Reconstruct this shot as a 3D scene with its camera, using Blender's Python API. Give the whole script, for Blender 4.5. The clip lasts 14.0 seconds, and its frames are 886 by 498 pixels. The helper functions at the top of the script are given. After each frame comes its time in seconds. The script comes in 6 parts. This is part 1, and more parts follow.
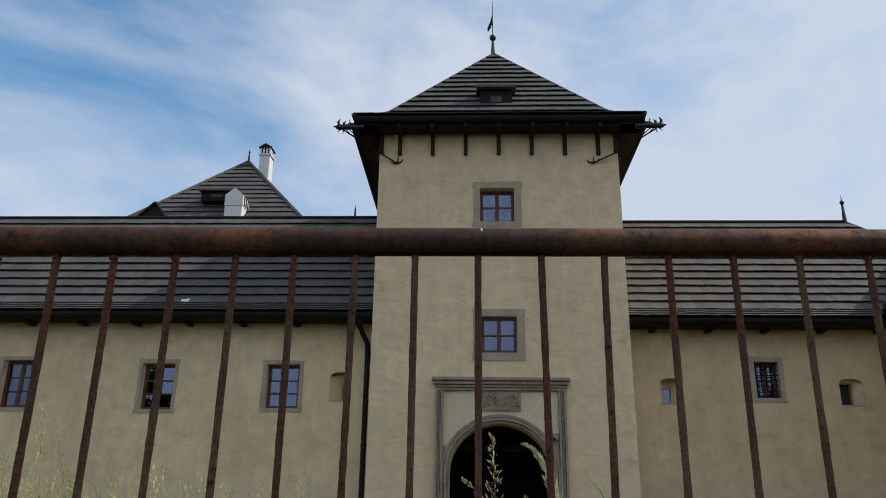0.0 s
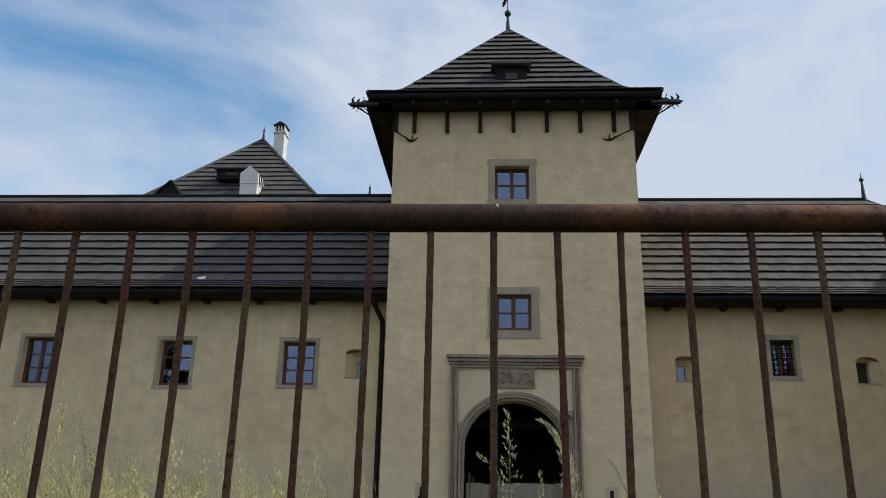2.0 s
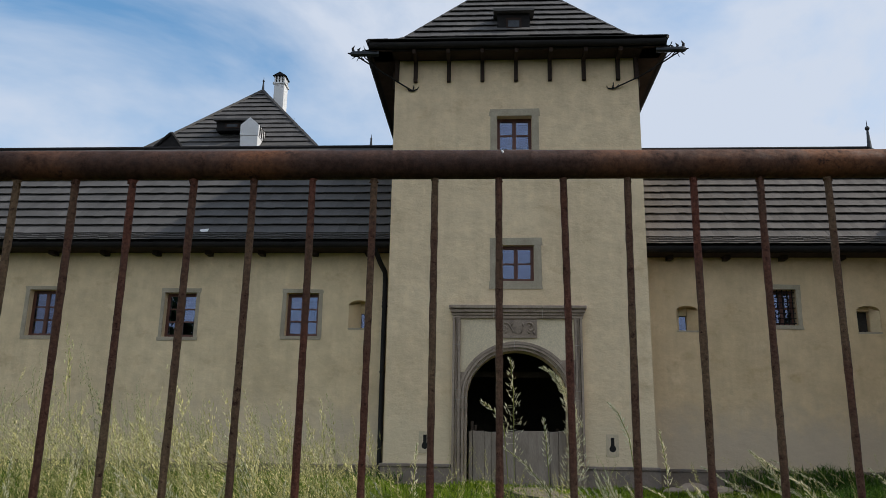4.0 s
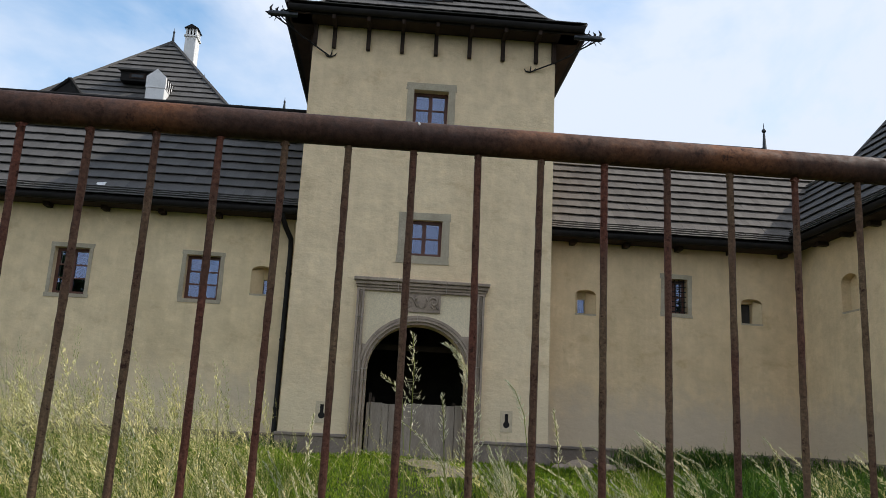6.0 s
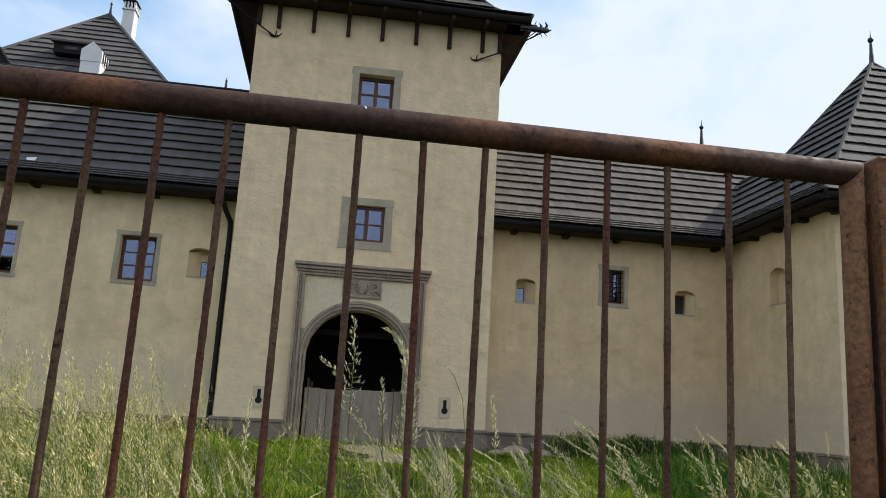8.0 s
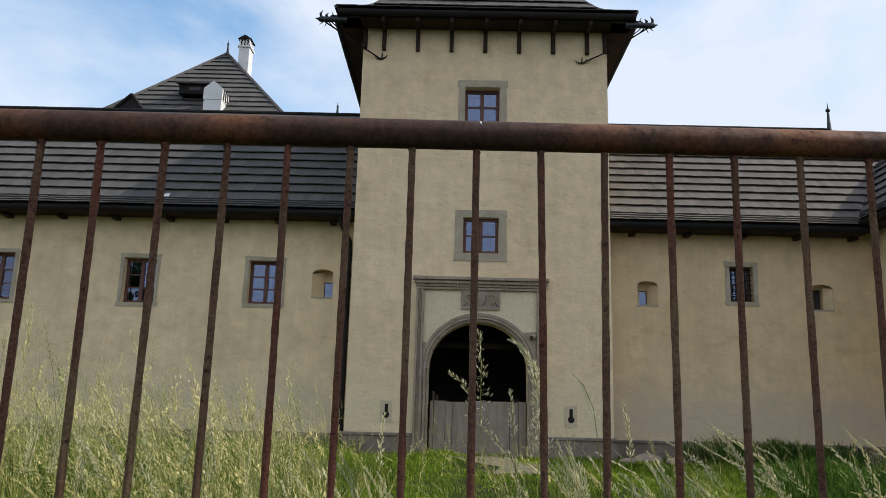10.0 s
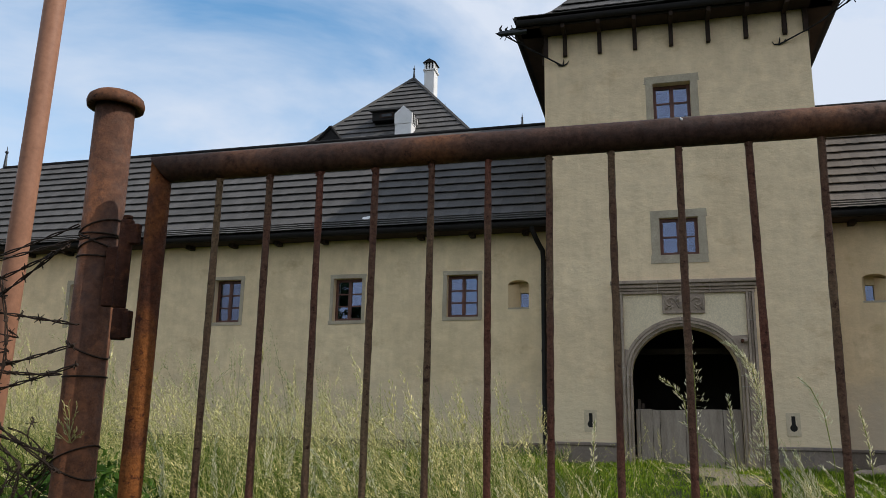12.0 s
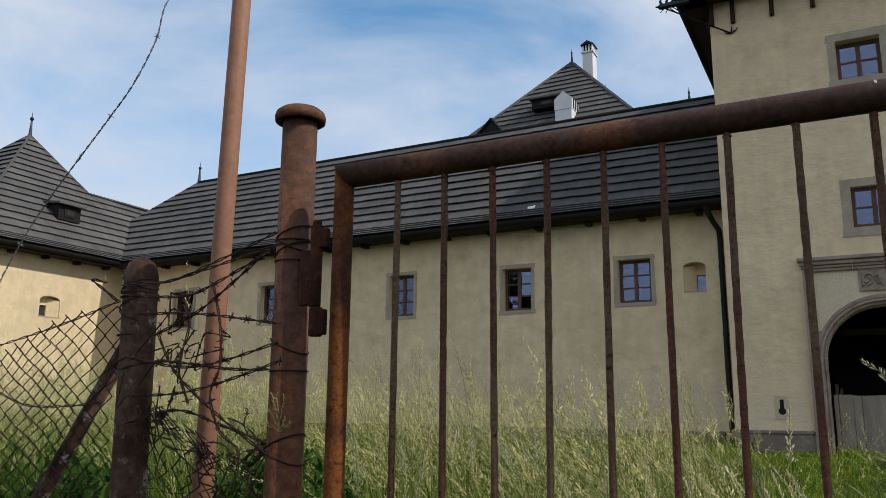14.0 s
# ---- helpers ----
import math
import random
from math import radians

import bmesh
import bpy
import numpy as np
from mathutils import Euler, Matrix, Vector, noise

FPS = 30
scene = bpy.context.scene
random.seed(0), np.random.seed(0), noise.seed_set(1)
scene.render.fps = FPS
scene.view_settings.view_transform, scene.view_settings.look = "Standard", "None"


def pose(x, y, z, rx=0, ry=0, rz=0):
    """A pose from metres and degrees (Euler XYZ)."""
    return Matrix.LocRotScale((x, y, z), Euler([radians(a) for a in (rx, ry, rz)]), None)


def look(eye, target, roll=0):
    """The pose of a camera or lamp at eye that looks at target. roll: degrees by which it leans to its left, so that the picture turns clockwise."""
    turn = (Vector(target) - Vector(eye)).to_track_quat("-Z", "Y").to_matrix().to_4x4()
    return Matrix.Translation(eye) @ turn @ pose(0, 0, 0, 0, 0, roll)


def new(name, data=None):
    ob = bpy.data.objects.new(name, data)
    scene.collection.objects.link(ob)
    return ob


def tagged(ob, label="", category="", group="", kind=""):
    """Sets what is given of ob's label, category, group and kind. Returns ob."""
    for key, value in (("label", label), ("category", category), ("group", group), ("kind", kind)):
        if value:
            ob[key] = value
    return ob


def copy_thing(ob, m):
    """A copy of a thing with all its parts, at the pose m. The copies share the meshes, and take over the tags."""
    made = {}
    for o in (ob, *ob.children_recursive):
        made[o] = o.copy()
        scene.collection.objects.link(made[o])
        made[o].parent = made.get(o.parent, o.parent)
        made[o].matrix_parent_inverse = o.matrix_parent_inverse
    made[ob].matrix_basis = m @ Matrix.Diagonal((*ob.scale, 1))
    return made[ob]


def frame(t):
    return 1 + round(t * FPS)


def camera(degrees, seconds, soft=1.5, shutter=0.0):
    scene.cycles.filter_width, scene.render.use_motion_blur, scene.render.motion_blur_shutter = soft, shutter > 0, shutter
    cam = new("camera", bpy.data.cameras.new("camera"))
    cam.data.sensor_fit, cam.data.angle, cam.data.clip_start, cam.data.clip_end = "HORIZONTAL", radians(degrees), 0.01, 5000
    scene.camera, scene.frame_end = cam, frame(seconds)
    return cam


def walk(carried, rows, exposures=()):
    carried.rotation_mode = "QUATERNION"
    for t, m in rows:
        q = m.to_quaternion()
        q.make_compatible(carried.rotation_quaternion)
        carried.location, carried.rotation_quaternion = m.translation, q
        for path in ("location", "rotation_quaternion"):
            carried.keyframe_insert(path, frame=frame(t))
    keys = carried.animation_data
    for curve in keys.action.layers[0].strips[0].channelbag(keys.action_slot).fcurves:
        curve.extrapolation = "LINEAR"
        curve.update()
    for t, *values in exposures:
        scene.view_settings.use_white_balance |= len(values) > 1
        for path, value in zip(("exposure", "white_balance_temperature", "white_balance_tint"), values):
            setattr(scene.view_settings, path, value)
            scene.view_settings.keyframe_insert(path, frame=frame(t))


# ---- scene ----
# The camera, held by hand behind a locked gate.
FOV = 59.44
cam = camera(FOV, 14.0, soft=0.7)
# seconds, x, y, z, yaw, pitch, roll
PATH = [
    (0, 0.034, -0.205, 1.556, 2.33, 19.33, 0.81),
    (0.5, 0.033, -0.225, 1.549, 2.30, 19.37, 0.87),
    (1, 0.033, -0.225, 1.549, 2.44, 19.38, 0.95),
    (1.5, 0.032, -0.205, 1.555, 3.01, 18.91, 1.32),
    (2, 0.032, -0.205, 1.552, 3.43, 17.69, 1.14),
    (2.5, 0.033, -0.205, 1.550, 3.76, 16.46, 0.96),
    (3, 0.030, -0.195, 1.549, 3.97, 15.46, 0.71),
    (5.5, 0.025, -0.180, 1.551, -0.64, 12.75, 2.34),
    (6, 0.024, -0.170, 1.552, -3.50, 12.38, 2.88),
    (6.5, 0.024, -0.176, 1.547, -6.25, 12.31, 3.03),
    (7, 0.025, -0.175, 1.547, -8.25, 11.68, 3.33),
    (9.5, 0.010, -0.183, 1.548, -2.96, 11.66, 2.32),
    (10, 0.006, -0.182, 1.550, 0.77, 12.03, 1.53),
    (10.5, 0.000, -0.195, 1.546, 4.27, 12.40, 0.98),
    (11, -0.003, -0.201, 1.544, 7.99, 12.57, 0.92),
    (11.5, -0.006, -0.199, 1.543, 11.99, 12.56, 1.10),
    (12, -0.012, -0.203, 1.543, 15.25, 12.43, 1.01),
    (12.5, -0.016, -0.211, 1.541, 17.45, 12.12, 1.16),
    (13, -0.019, -0.212, 1.544, 20.93, 12.04, 1.21),
    (13.5, -0.020, -0.224, 1.542, 25.30, 11.80, 0.84),
    (14, -0.019, -0.231, 1.542, 27.75, 11.49, 0.52),
]


def held(x, y, z, yaw, pitch, roll):
    a, p = radians(yaw), radians(pitch)
    way = Vector((-math.sin(a) * math.cos(p), math.cos(a) * math.cos(p), math.sin(p)))
    return look((x, y, z), Vector((x, y, z)) + way * 2, roll)


walk(cam, [(row[0], held(*row[1:])) for row in PATH],
     exposures=[(0.0, -0.08, 6330, 10), (1.2, -0.08, 6330, 10), (3.0, -0.02, 6350, 10), (5.5, 0.12, 6450, 10), (6.2, 0.4, 6450, 10), (7.2, 0.42, 6450, 10), (9.5, 0.46, 6450, 10), (10.0, 0.32, 6500, 10), (10.5, 0.2, 6500, 10), (11.0, 0.12, 6500, 10), (12.5, 0.16, 6450, 10), (13.3, 0.16, 6420, 10), (14.0, -0.03, 6330, 10)])

# Daylight: low morning sun from the right, almost along the facade and a little behind it.
SUN_EL, SUN_AZ = 41.5, 87.0  # azimuth clockwise from +y
sky_world = bpy.data.worlds.new("sky")
scene.world = sky_world
sky_world.use_nodes = True
wn, wl = sky_world.node_tree.nodes, sky_world.node_tree.links
wn.clear()
w_out = wn.new("ShaderNodeOutputWorld")
w_bg = wn.new("ShaderNodeBackground")
w_bg.inputs["Strength"].default_value = 0.13
w_sky = wn.new("ShaderNodeTexSky")
w_sky.sky_type = "NISHITA"
w_sky.sun_disc = False
w_sky.sun_elevation, w_sky.sun_rotation = radians(SUN_EL), radians(SUN_AZ)
w_sky.air_density, w_sky.dust_density, w_sky.ozone_density = 1.0, 0.35, 1.6
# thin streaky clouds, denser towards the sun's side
w_tc = wn.new("ShaderNodeTexCoord")
w_map = wn.new("ShaderNodeMapping")
w_map.inputs["Scale"].default_value = (1.0, 1.0, 2.0)
w_map.inputs["Rotation"].default_value = (0.0, radians(20), radians(15))
w_map.inputs["Location"].default_value = (0.9, 0.0, 0.35)
w_noise = wn.new("ShaderNodeTexNoise")
w_noise.inputs["Scale"].default_value = 2.0
w_noise.inputs["Detail"].default_value = 7.0
w_noise.inputs["Roughness"].default_value = 0.56
w_noise.inputs["Distortion"].default_value = 0.35
w_sep = wn.new("ShaderNodeSeparateXYZ")
w_grad = wn.new("ShaderNodeMapRange")
for k, v in (("From Min", -0.6), ("From Max", 0.5), ("To Min", 0.0), ("To Max", 0.19)):
    w_grad.inputs[k].default_value = v
w_add = wn.new("ShaderNodeMath")
w_add.operation = "ADD"
w_low = wn.new("ShaderNodeMapRange")
for k, v in (("From Min", 0.0), ("From Max", 0.75), ("To Min", 0.12), ("To Max", 0.02)):
    w_low.inputs[k].default_value = v
# extra cloud in the unseen southern sky, added to whiten the facade's fill
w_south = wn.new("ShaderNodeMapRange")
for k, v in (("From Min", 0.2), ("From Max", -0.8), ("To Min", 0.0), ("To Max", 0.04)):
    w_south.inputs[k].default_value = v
w_west = wn.new("ShaderNodeMapRange")
for k, v in (("From Min", -0.40), ("From Max", -0.75), ("To Min", 0.0), ("To Max", 0.09)):
    w_west.inputs[k].default_value = v
w_add4 = wn.new("ShaderNodeMath")
w_add4.operation = "ADD"
w_add2 = wn.new("ShaderNodeMath")
w_add2.operation = "ADD"
w_add3 = wn.new("ShaderNodeMath")
w_add3.operation = "ADD"
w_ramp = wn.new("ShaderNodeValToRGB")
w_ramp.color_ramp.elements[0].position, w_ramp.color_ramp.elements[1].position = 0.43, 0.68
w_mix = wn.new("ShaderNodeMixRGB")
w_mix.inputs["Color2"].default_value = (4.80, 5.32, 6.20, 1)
wl.new(w_tc.outputs["Generated"], w_map.inputs["Vector"])
wl.new(w_map.outputs["Vector"], w_noise.inputs["Vector"])
wl.new(w_tc.outputs["Generated"], w_sep.inputs[0])
wl.new(w_sep.outputs["X"], w_grad.inputs["Value"])
wl.new(w_noise.outputs["Fac"], w_add.inputs[0])
wl.new(w_grad.outputs["Result"], w_add.inputs[1])
wl.new(w_sep.outputs["Z"], w_low.inputs["Value"])
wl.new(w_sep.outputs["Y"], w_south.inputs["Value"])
wl.new(w_add.outputs[0], w_add2.inputs[0])
wl.new(w_low.outputs["Result"], w_add2.inputs[1])
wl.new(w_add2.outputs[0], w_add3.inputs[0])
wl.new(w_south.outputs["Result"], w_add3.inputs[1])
wl.new(w_sep.outputs["X"], w_west.inputs["Value"])
wl.new(w_add3.outputs[0], w_add4.inputs[0])
wl.new(w_west.outputs["Result"], w_add4.inputs[1])
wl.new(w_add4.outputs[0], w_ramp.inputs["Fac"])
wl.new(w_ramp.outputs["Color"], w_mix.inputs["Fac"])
w_hsv = wn.new("ShaderNodeHueSaturation")
w_hsv.inputs["Hue"].default_value, w_hsv.inputs["Saturation"].default_value, w_hsv.inputs["Value"].default_value = 0.489, 1.16, 1.42
wl.new(w_sky.outputs["Color"], w_hsv.inputs["Color"])
wl.new(w_hsv.outputs["Color"], w_mix.inputs["Color1"])
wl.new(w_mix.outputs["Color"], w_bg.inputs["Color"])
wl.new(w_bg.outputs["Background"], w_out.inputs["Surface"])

sun_data = bpy.data.lights.new("sun", "SUN")
sun_data.energy, sun_data.angle, sun_data.color = 3.1, radians(0.53), (1.0, 0.955, 0.88)
sun = new("sun", sun_data)
sun_way = Vector((math.sin(radians(SUN_AZ)) * math.cos(radians(SUN_EL)),
                  math.cos(radians(SUN_AZ)) * math.cos(radians(SUN_EL)), math.sin(radians(SUN_EL))))
sun.matrix_world = look(sun_way * 60, (0, 0, 0))

# ---------------------------------------------------------------- materials


def node_material(name):
    m = bpy.data.materials.new(name)
    m.use_nodes = True
    n, l = m.node_tree.nodes, m.node_tree.links
    return m, n, l, n["Principled BSDF"]


def noise_node(n, l, scale, detail=4.0, rough=0.55, coord="Object", stretch=None):
    tc = n.new("ShaderNodeTexCoord")
    tex = n.new("ShaderNodeTexNoise")
    tex.inputs["Scale"].default_value = scale
    tex.inputs["Detail"].default_value = detail
    tex.inputs["Roughness"].default_value = rough
    if stretch:
        mp = n.new("ShaderNodeMapping")
        mp.inputs["Scale"].default_value = stretch
        l.new(tc.outputs[coord], mp.inputs["Vector"])
        l.new(mp.outputs["Vector"], tex.inputs["Vector"])
    else:
        l.new(tc.outputs[coord], tex.inputs["Vector"])
    return tex


def ramp_node(n, l, src, stops):
    r = n.new("ShaderNodeValToRGB")
    e = r.color_ramp.elements
    while len(e) < len(stops):
        e.new(0.5)
    for el, (p, c) in zip(e, stops):
        el.position, el.color = p, (*c, 1)
    l.new(src, r.inputs["Fac"])
    return r


def mix_node(n, l, fac, a, b, mode="MIX"):
    m = n.new("ShaderNodeMixRGB")
    m.blend_type = mode
    for sock, v in zip(m.inputs, (fac, a, b)):
        if isinstance(v, (int, float)):
            sock.default_value = v
        elif isinstance(v, tuple):
            sock.default_value = (*v, 1)
        else:
            l.new(v, sock)
    return m.outputs["Color"]


def bump_node(n, l, bsdf, height, strength, distance):
    b = n.new("ShaderNodeBump")
    b.inputs["Strength"].default_value, b.inputs["Distance"].default_value = strength, distance
    l.new(height, b.inputs["Height"])
    l.new(b.outputs["Normal"], bsdf.inputs["Normal"])
    return b


def two_scale(name, c0, c1, coarse, fine, rough=0.85, bump=0.3, dist=0.01, metal=0.0, c2=None, stretch=None, island=0.0, spec=0.5):
    """A surface that varies at a coarse and a fine scale, with relief."""
    m, n, l, p = node_material(name)
    a = noise_node(n, l, coarse, 5, 0.6, stretch=stretch)
    f = noise_node(n, l, fine, 6, 0.65, stretch=stretch)
    ca = ramp_node(n, l, a.outputs["Fac"], [(0.3, c0), (0.7, c1)]).outputs["Color"]
    cf = ramp_node(n, l, f.outputs["Fac"], [(0.3, (0.7, 0.7, 0.7)), (0.7, (1.15, 1.15, 1.15))]).outputs["Color"]
    col = mix_node(n, l, 0.7, ca, cf, "MULTIPLY")
    if c2:
        s = noise_node(n, l, coarse * 2.7, 8, 0.7, stretch=stretch)
        k = ramp_node(n, l, s.outputs["Fac"], [(0.52, (0, 0, 0)), (0.66, (1, 1, 1))])
        col = mix_node(n, l, k.outputs["Color"], col, c2)
    if island:
        g = n.new("ShaderNodeNewGeometry")
        k = ramp_node(n, l, g.outputs["Random Per Island"], [(0.0, (1 - island,) * 3), (1.0, (1 + island,) * 3)])
        col = mix_node(n, l, 1.0, col, k.outputs["Color"], "MULTIPLY")
        o = n.new("ShaderNodeObjectInfo")
        k2 = ramp_node(n, l, o.outputs["Random"], [(0.0, (1 - island,) * 3), (1.0, (1 + island,) * 3)])
        col = mix_node(n, l, 1.0, col, k2.outputs["Color"], "MULTIPLY")
    l.new(col, p.inputs["Base Color"])
    p.inputs["Roughness"].default_value, p.inputs["Metallic"].default_value = rough, metal
    p.inputs["Specular IOR Level"].default_value = spec
    bump_node(n, l, p, f.outputs["Fac"], bump, dist)
    return m


def plaster_material(name, c0, c1, patch, relief=0.016, lumps=1.6):
    """Hand-trowelled lime plaster: soft blotches, fine grain, a repaired lower zone and trowel relief."""
    m, n, l, p = node_material(name)
    a = noise_node(n, l, 0.35, 4, 0.6)
    b = noise_node(n, l, 2.2, 6, 0.65)
    g = noise_node(n, l, 38, 4, 0.6)
    tr = noise_node(n, l, 5.0, 5, 0.65, stretch=(0.85, 0.85, 1.2))
    streak = noise_node(n, l, 1.3, 5, 0.6, stretch=(3.0, 3.0, 0.25))
    col = ramp_node(n, l, a.outputs["Fac"], [(0.3, c0), (0.7, c1)]).outputs["Color"]
    k = ramp_node(n, l, b.outputs["Fac"], [(0.32, (0.87, 0.86, 0.84)), (0.68, (1.07, 1.06, 1.04))]).outputs["Color"]
    col = mix_node(n, l, 1.0, col, k, "MULTIPLY")
    k = ramp_node(n, l, g.outputs["Fac"], [(0.3, (0.9, 0.9, 0.9)), (0.7, (1.08, 1.08, 1.08))]).outputs["Color"]
    col = mix_node(n, l, 0.8, col, k, "MULTIPLY")
    k = ramp_node(n, l, streak.outputs["Fac"], [(0.42, (0.88, 0.87, 0.85)), (0.56, (1, 1, 1))]).outputs["Color"]
    col = mix_node(n, l, 0.35, col, k, "MULTIPLY")
    st = noise_node(n, l, 0.9, 7, 0.68, stretch=(1.0, 1.0, 1.4))
    k = ramp_node(n, l, st.outputs["Fac"], [(0.57, (1, 1, 1)), (0.72, (0.80, 0.75, 0.68))]).outputs["Color"]
    col = mix_node(n, l, 1.0, col, k, "MULTIPLY")
    pl = noise_node(n, l, 1.6, 7, 0.7)
    k = ramp_node(n, l, pl.outputs["Fac"], [(0.60, (1, 1, 1)), (0.70, (1.10, 1.12, 1.16))]).outputs["Color"]
    col = mix_node(n, l, 1.0, col, k, "MULTIPLY")
    geo = n.new("ShaderNodeNewGeometry")
    sep = n.new("ShaderNodeSeparateXYZ")
    l.new(geo.outputs["Position"], sep.inputs[0])
    wob = n.new("ShaderNodeMath")
    wob.operation = "MULTIPLY_ADD"
    l.new(b.outputs["Fac"], wob.inputs[0])
    wob.inputs[1].default_value = 1.5
    l.new(sep.outputs["Z"], wob.inputs[2])
    zr = n.new("ShaderNodeMapRange")
    for kk, v in (("From Min", 2.55), ("From Max", 3.55), ("To Min", 1.0), ("To Max", 0.0)):
        zr.inputs[kk].default_value = v
    l.new(wob.outputs[0], zr.inputs["Value"])
    fade = n.new("ShaderNodeMath")
    fade.operation = "MULTIPLY"
    l.new(zr.outputs["Result"], fade.inputs[0])
    fade.inputs[1].default_value = 0.75
    col = mix_node(n, l, fade.outputs[0], col, patch)
    l.new(col, p.inputs["Base Color"])
    p.inputs["Roughness"].default_value = 0.93
    h1 = n.new("ShaderNodeMath")
    h1.operation = "MULTIPLY_ADD"
    h1.inputs[1].default_value = 0.10
    big = noise_node(n, l, 1.9, 3, 0.5, stretch=(0.85, 0.85, 1.2))
    h2 = n.new("ShaderNodeMath")
    h2.operation = "MULTIPLY_ADD"
    l.new(g.outputs["Fac"], h1.inputs[0])
    l.new(tr.outputs["Fac"], h1.inputs[2])
    l.new(big.outputs["Fac"], h2.inputs[0])
    h2.inputs[1].default_value = lumps
    l.new(h1.outputs[0], h2.inputs[2])
    bump_node(n, l, p, h2.outputs[0], 0.9, relief)
    return m


PLASTER = plaster_material("lime_plaster", (0.71, 0.56, 0.345), (0.82, 0.66, 0.42), (0.62, 0.51, 0.365))
# east wing: its own warmer tint, darkened too for shade beside the corner tower
EAST_PLASTER = plaster_material("shaded_ochre_plaster", (0.64, 0.48, 0.28), (0.745, 0.57, 0.355), (0.55, 0.445, 0.325))
TOWER_PLASTER = plaster_material("tower_plaster", (0.74, 0.58, 0.37), (0.845, 0.675, 0.44), (0.71, 0.575, 0.375), 0.032, 1.0)
WHITE_PLASTER = two_scale("whitewash", (0.72, 0.71, 0.68), (0.82, 0.81, 0.79), 1.5, 30, 0.9, 0.3, 0.01)
PALE_PLASTER = two_scale("portal_plaster", (0.67, 0.56, 0.375), (0.77, 0.65, 0.45), 1.2, 30, 0.92, 0.25, 0.006)
STONE = two_scale("weathered_stone", (0.29, 0.225, 0.17), (0.41, 0.325, 0.25), 1.8, 26, 0.9, 0.5, 0.012, c2=(0.23, 0.18, 0.145), spec=0.2)
SURROUND = two_scale("window_stone", (0.365, 0.31, 0.225), (0.48, 0.41, 0.30), 2.5, 30, 0.9, 0.5, 0.01, spec=0.2)
BLOCK = two_scale("pale_block", (0.54, 0.44, 0.30), (0.63, 0.52, 0.36), 2.5, 30, 0.9, 0.4, 0.01, spec=0.2)
PLINTH = two_scale("plinth_stone", (0.19, 0.15, 0.12), (0.29, 0.235, 0.19), 0.9, 18, 0.92, 0.5, 0.02, c2=(0.15, 0.13, 0.12), spec=0.2)
SHINGLE = two_scale("tarred_shingle", (0.072, 0.067, 0.062), (0.120, 0.111, 0.103), 0.6, 22, 0.75, 0.3, 0.004,
                    stretch=(1, 1, 1), island=0.13, spec=0.25)
EAST_SHINGLE = two_scale("weathered_shingle", (0.100, 0.087, 0.076), (0.165, 0.145, 0.127), 0.9, 22, 0.8, 0.3, 0.004, stretch=(1, 1, 1), island=0.16, spec=0.2)
FASCIA = two_scale("tarred_timber", (0.009, 0.008, 0.0075), (0.02, 0.0175, 0.016), 1.5, 20, 0.7, 0.4, 0.008, spec=0.2)
SOFFIT = two_scale("brown_soffit", (0.022, 0.014, 0.010), (0.05, 0.031, 0.022), 1.5, 20, 0.8, 0.4, 0.008, spec=0.2)
LEAD = two_scale("dark_sheet_metal", (0.03, 0.032, 0.035), (0.07, 0.075, 0.08), 3, 40, 0.45, 0.2, 0.003, 0.8)
FRAME_WOOD = two_scale("brown_window_wood", (0.075, 0.024, 0.013), (0.13, 0.044, 0.024), 3, 50, 0.55, 0.3, 0.003)
GREY_WOOD = two_scale("silvered_planks", (0.22, 0.18, 0.14), (0.35, 0.295, 0.235), 1.6, 18, 0.88, 0.6, 0.012,
                      c2=(0.25, 0.205, 0.16), stretch=(4, 4, 0.7), spec=0.2)
BEAM_WOOD = two_scale("dark_beam", (0.05, 0.038, 0.029), (0.10, 0.076, 0.058), 2, 30, 0.9, 0.5, 0.01, spec=0.1)


def rod_rust(name, tones, stretch, coarse, fine, flake, spec=0.15, relief=0.0035):
    """Old iron whose rust changes along its length: three tones in long stretches, darker scale and light flakes on them."""
    m, n, l, p = node_material(name)
    a = noise_node(n, l, coarse, 3, 0.5, stretch=stretch)
    o = n.new("ShaderNodeObjectInfo")
    add = n.new("ShaderNodeMath")
    add.operation = "MULTIPLY_ADD"
    add.inputs[1].default_value = 0.12
    l.new(o.outputs["Random"], add.inputs[0])
    l.new(a.outputs["Fac"], add.inputs[2])
    col = ramp_node(n, l, add.outputs[0], [(0.42, tones[0]), (0.55, tones[1]), (0.68, tones[2])]).outputs["Color"]
    f = noise_node(n, l, fine, 6, 0.7)
    k = ramp_node(n, l, f.outputs["Fac"], [(0.34, (0.45, 0.45, 0.45)), (0.66, (1.3, 1.3, 1.3))]).outputs["Color"]
    col = mix_node(n, l, 0.85, col, k, "MULTIPLY")
    g = noise_node(n, l, fine * 0.45, 8, 0.75)
    k = ramp_node(n, l, g.outputs["Fac"], [(0.56, (0, 0, 0)), (0.64, (1, 1, 1))]).outputs["Color"]
    col = mix_node(n, l, k, col, flake)
    l.new(col, p.inputs["Base Color"])
    r = ramp_node(n, l, g.outputs["Fac"], [(0.4, (0.6, 0.6, 0.6)), (0.65, (0.95, 0.95, 0.95))]).outputs["Color"]
    l.new(r, p.inputs["Roughness"])
    p.inputs["Specular IOR Level"].default_value = spec
    bump_node(n, l, p, f.outputs["Fac"], 0.9, relief)
    return m


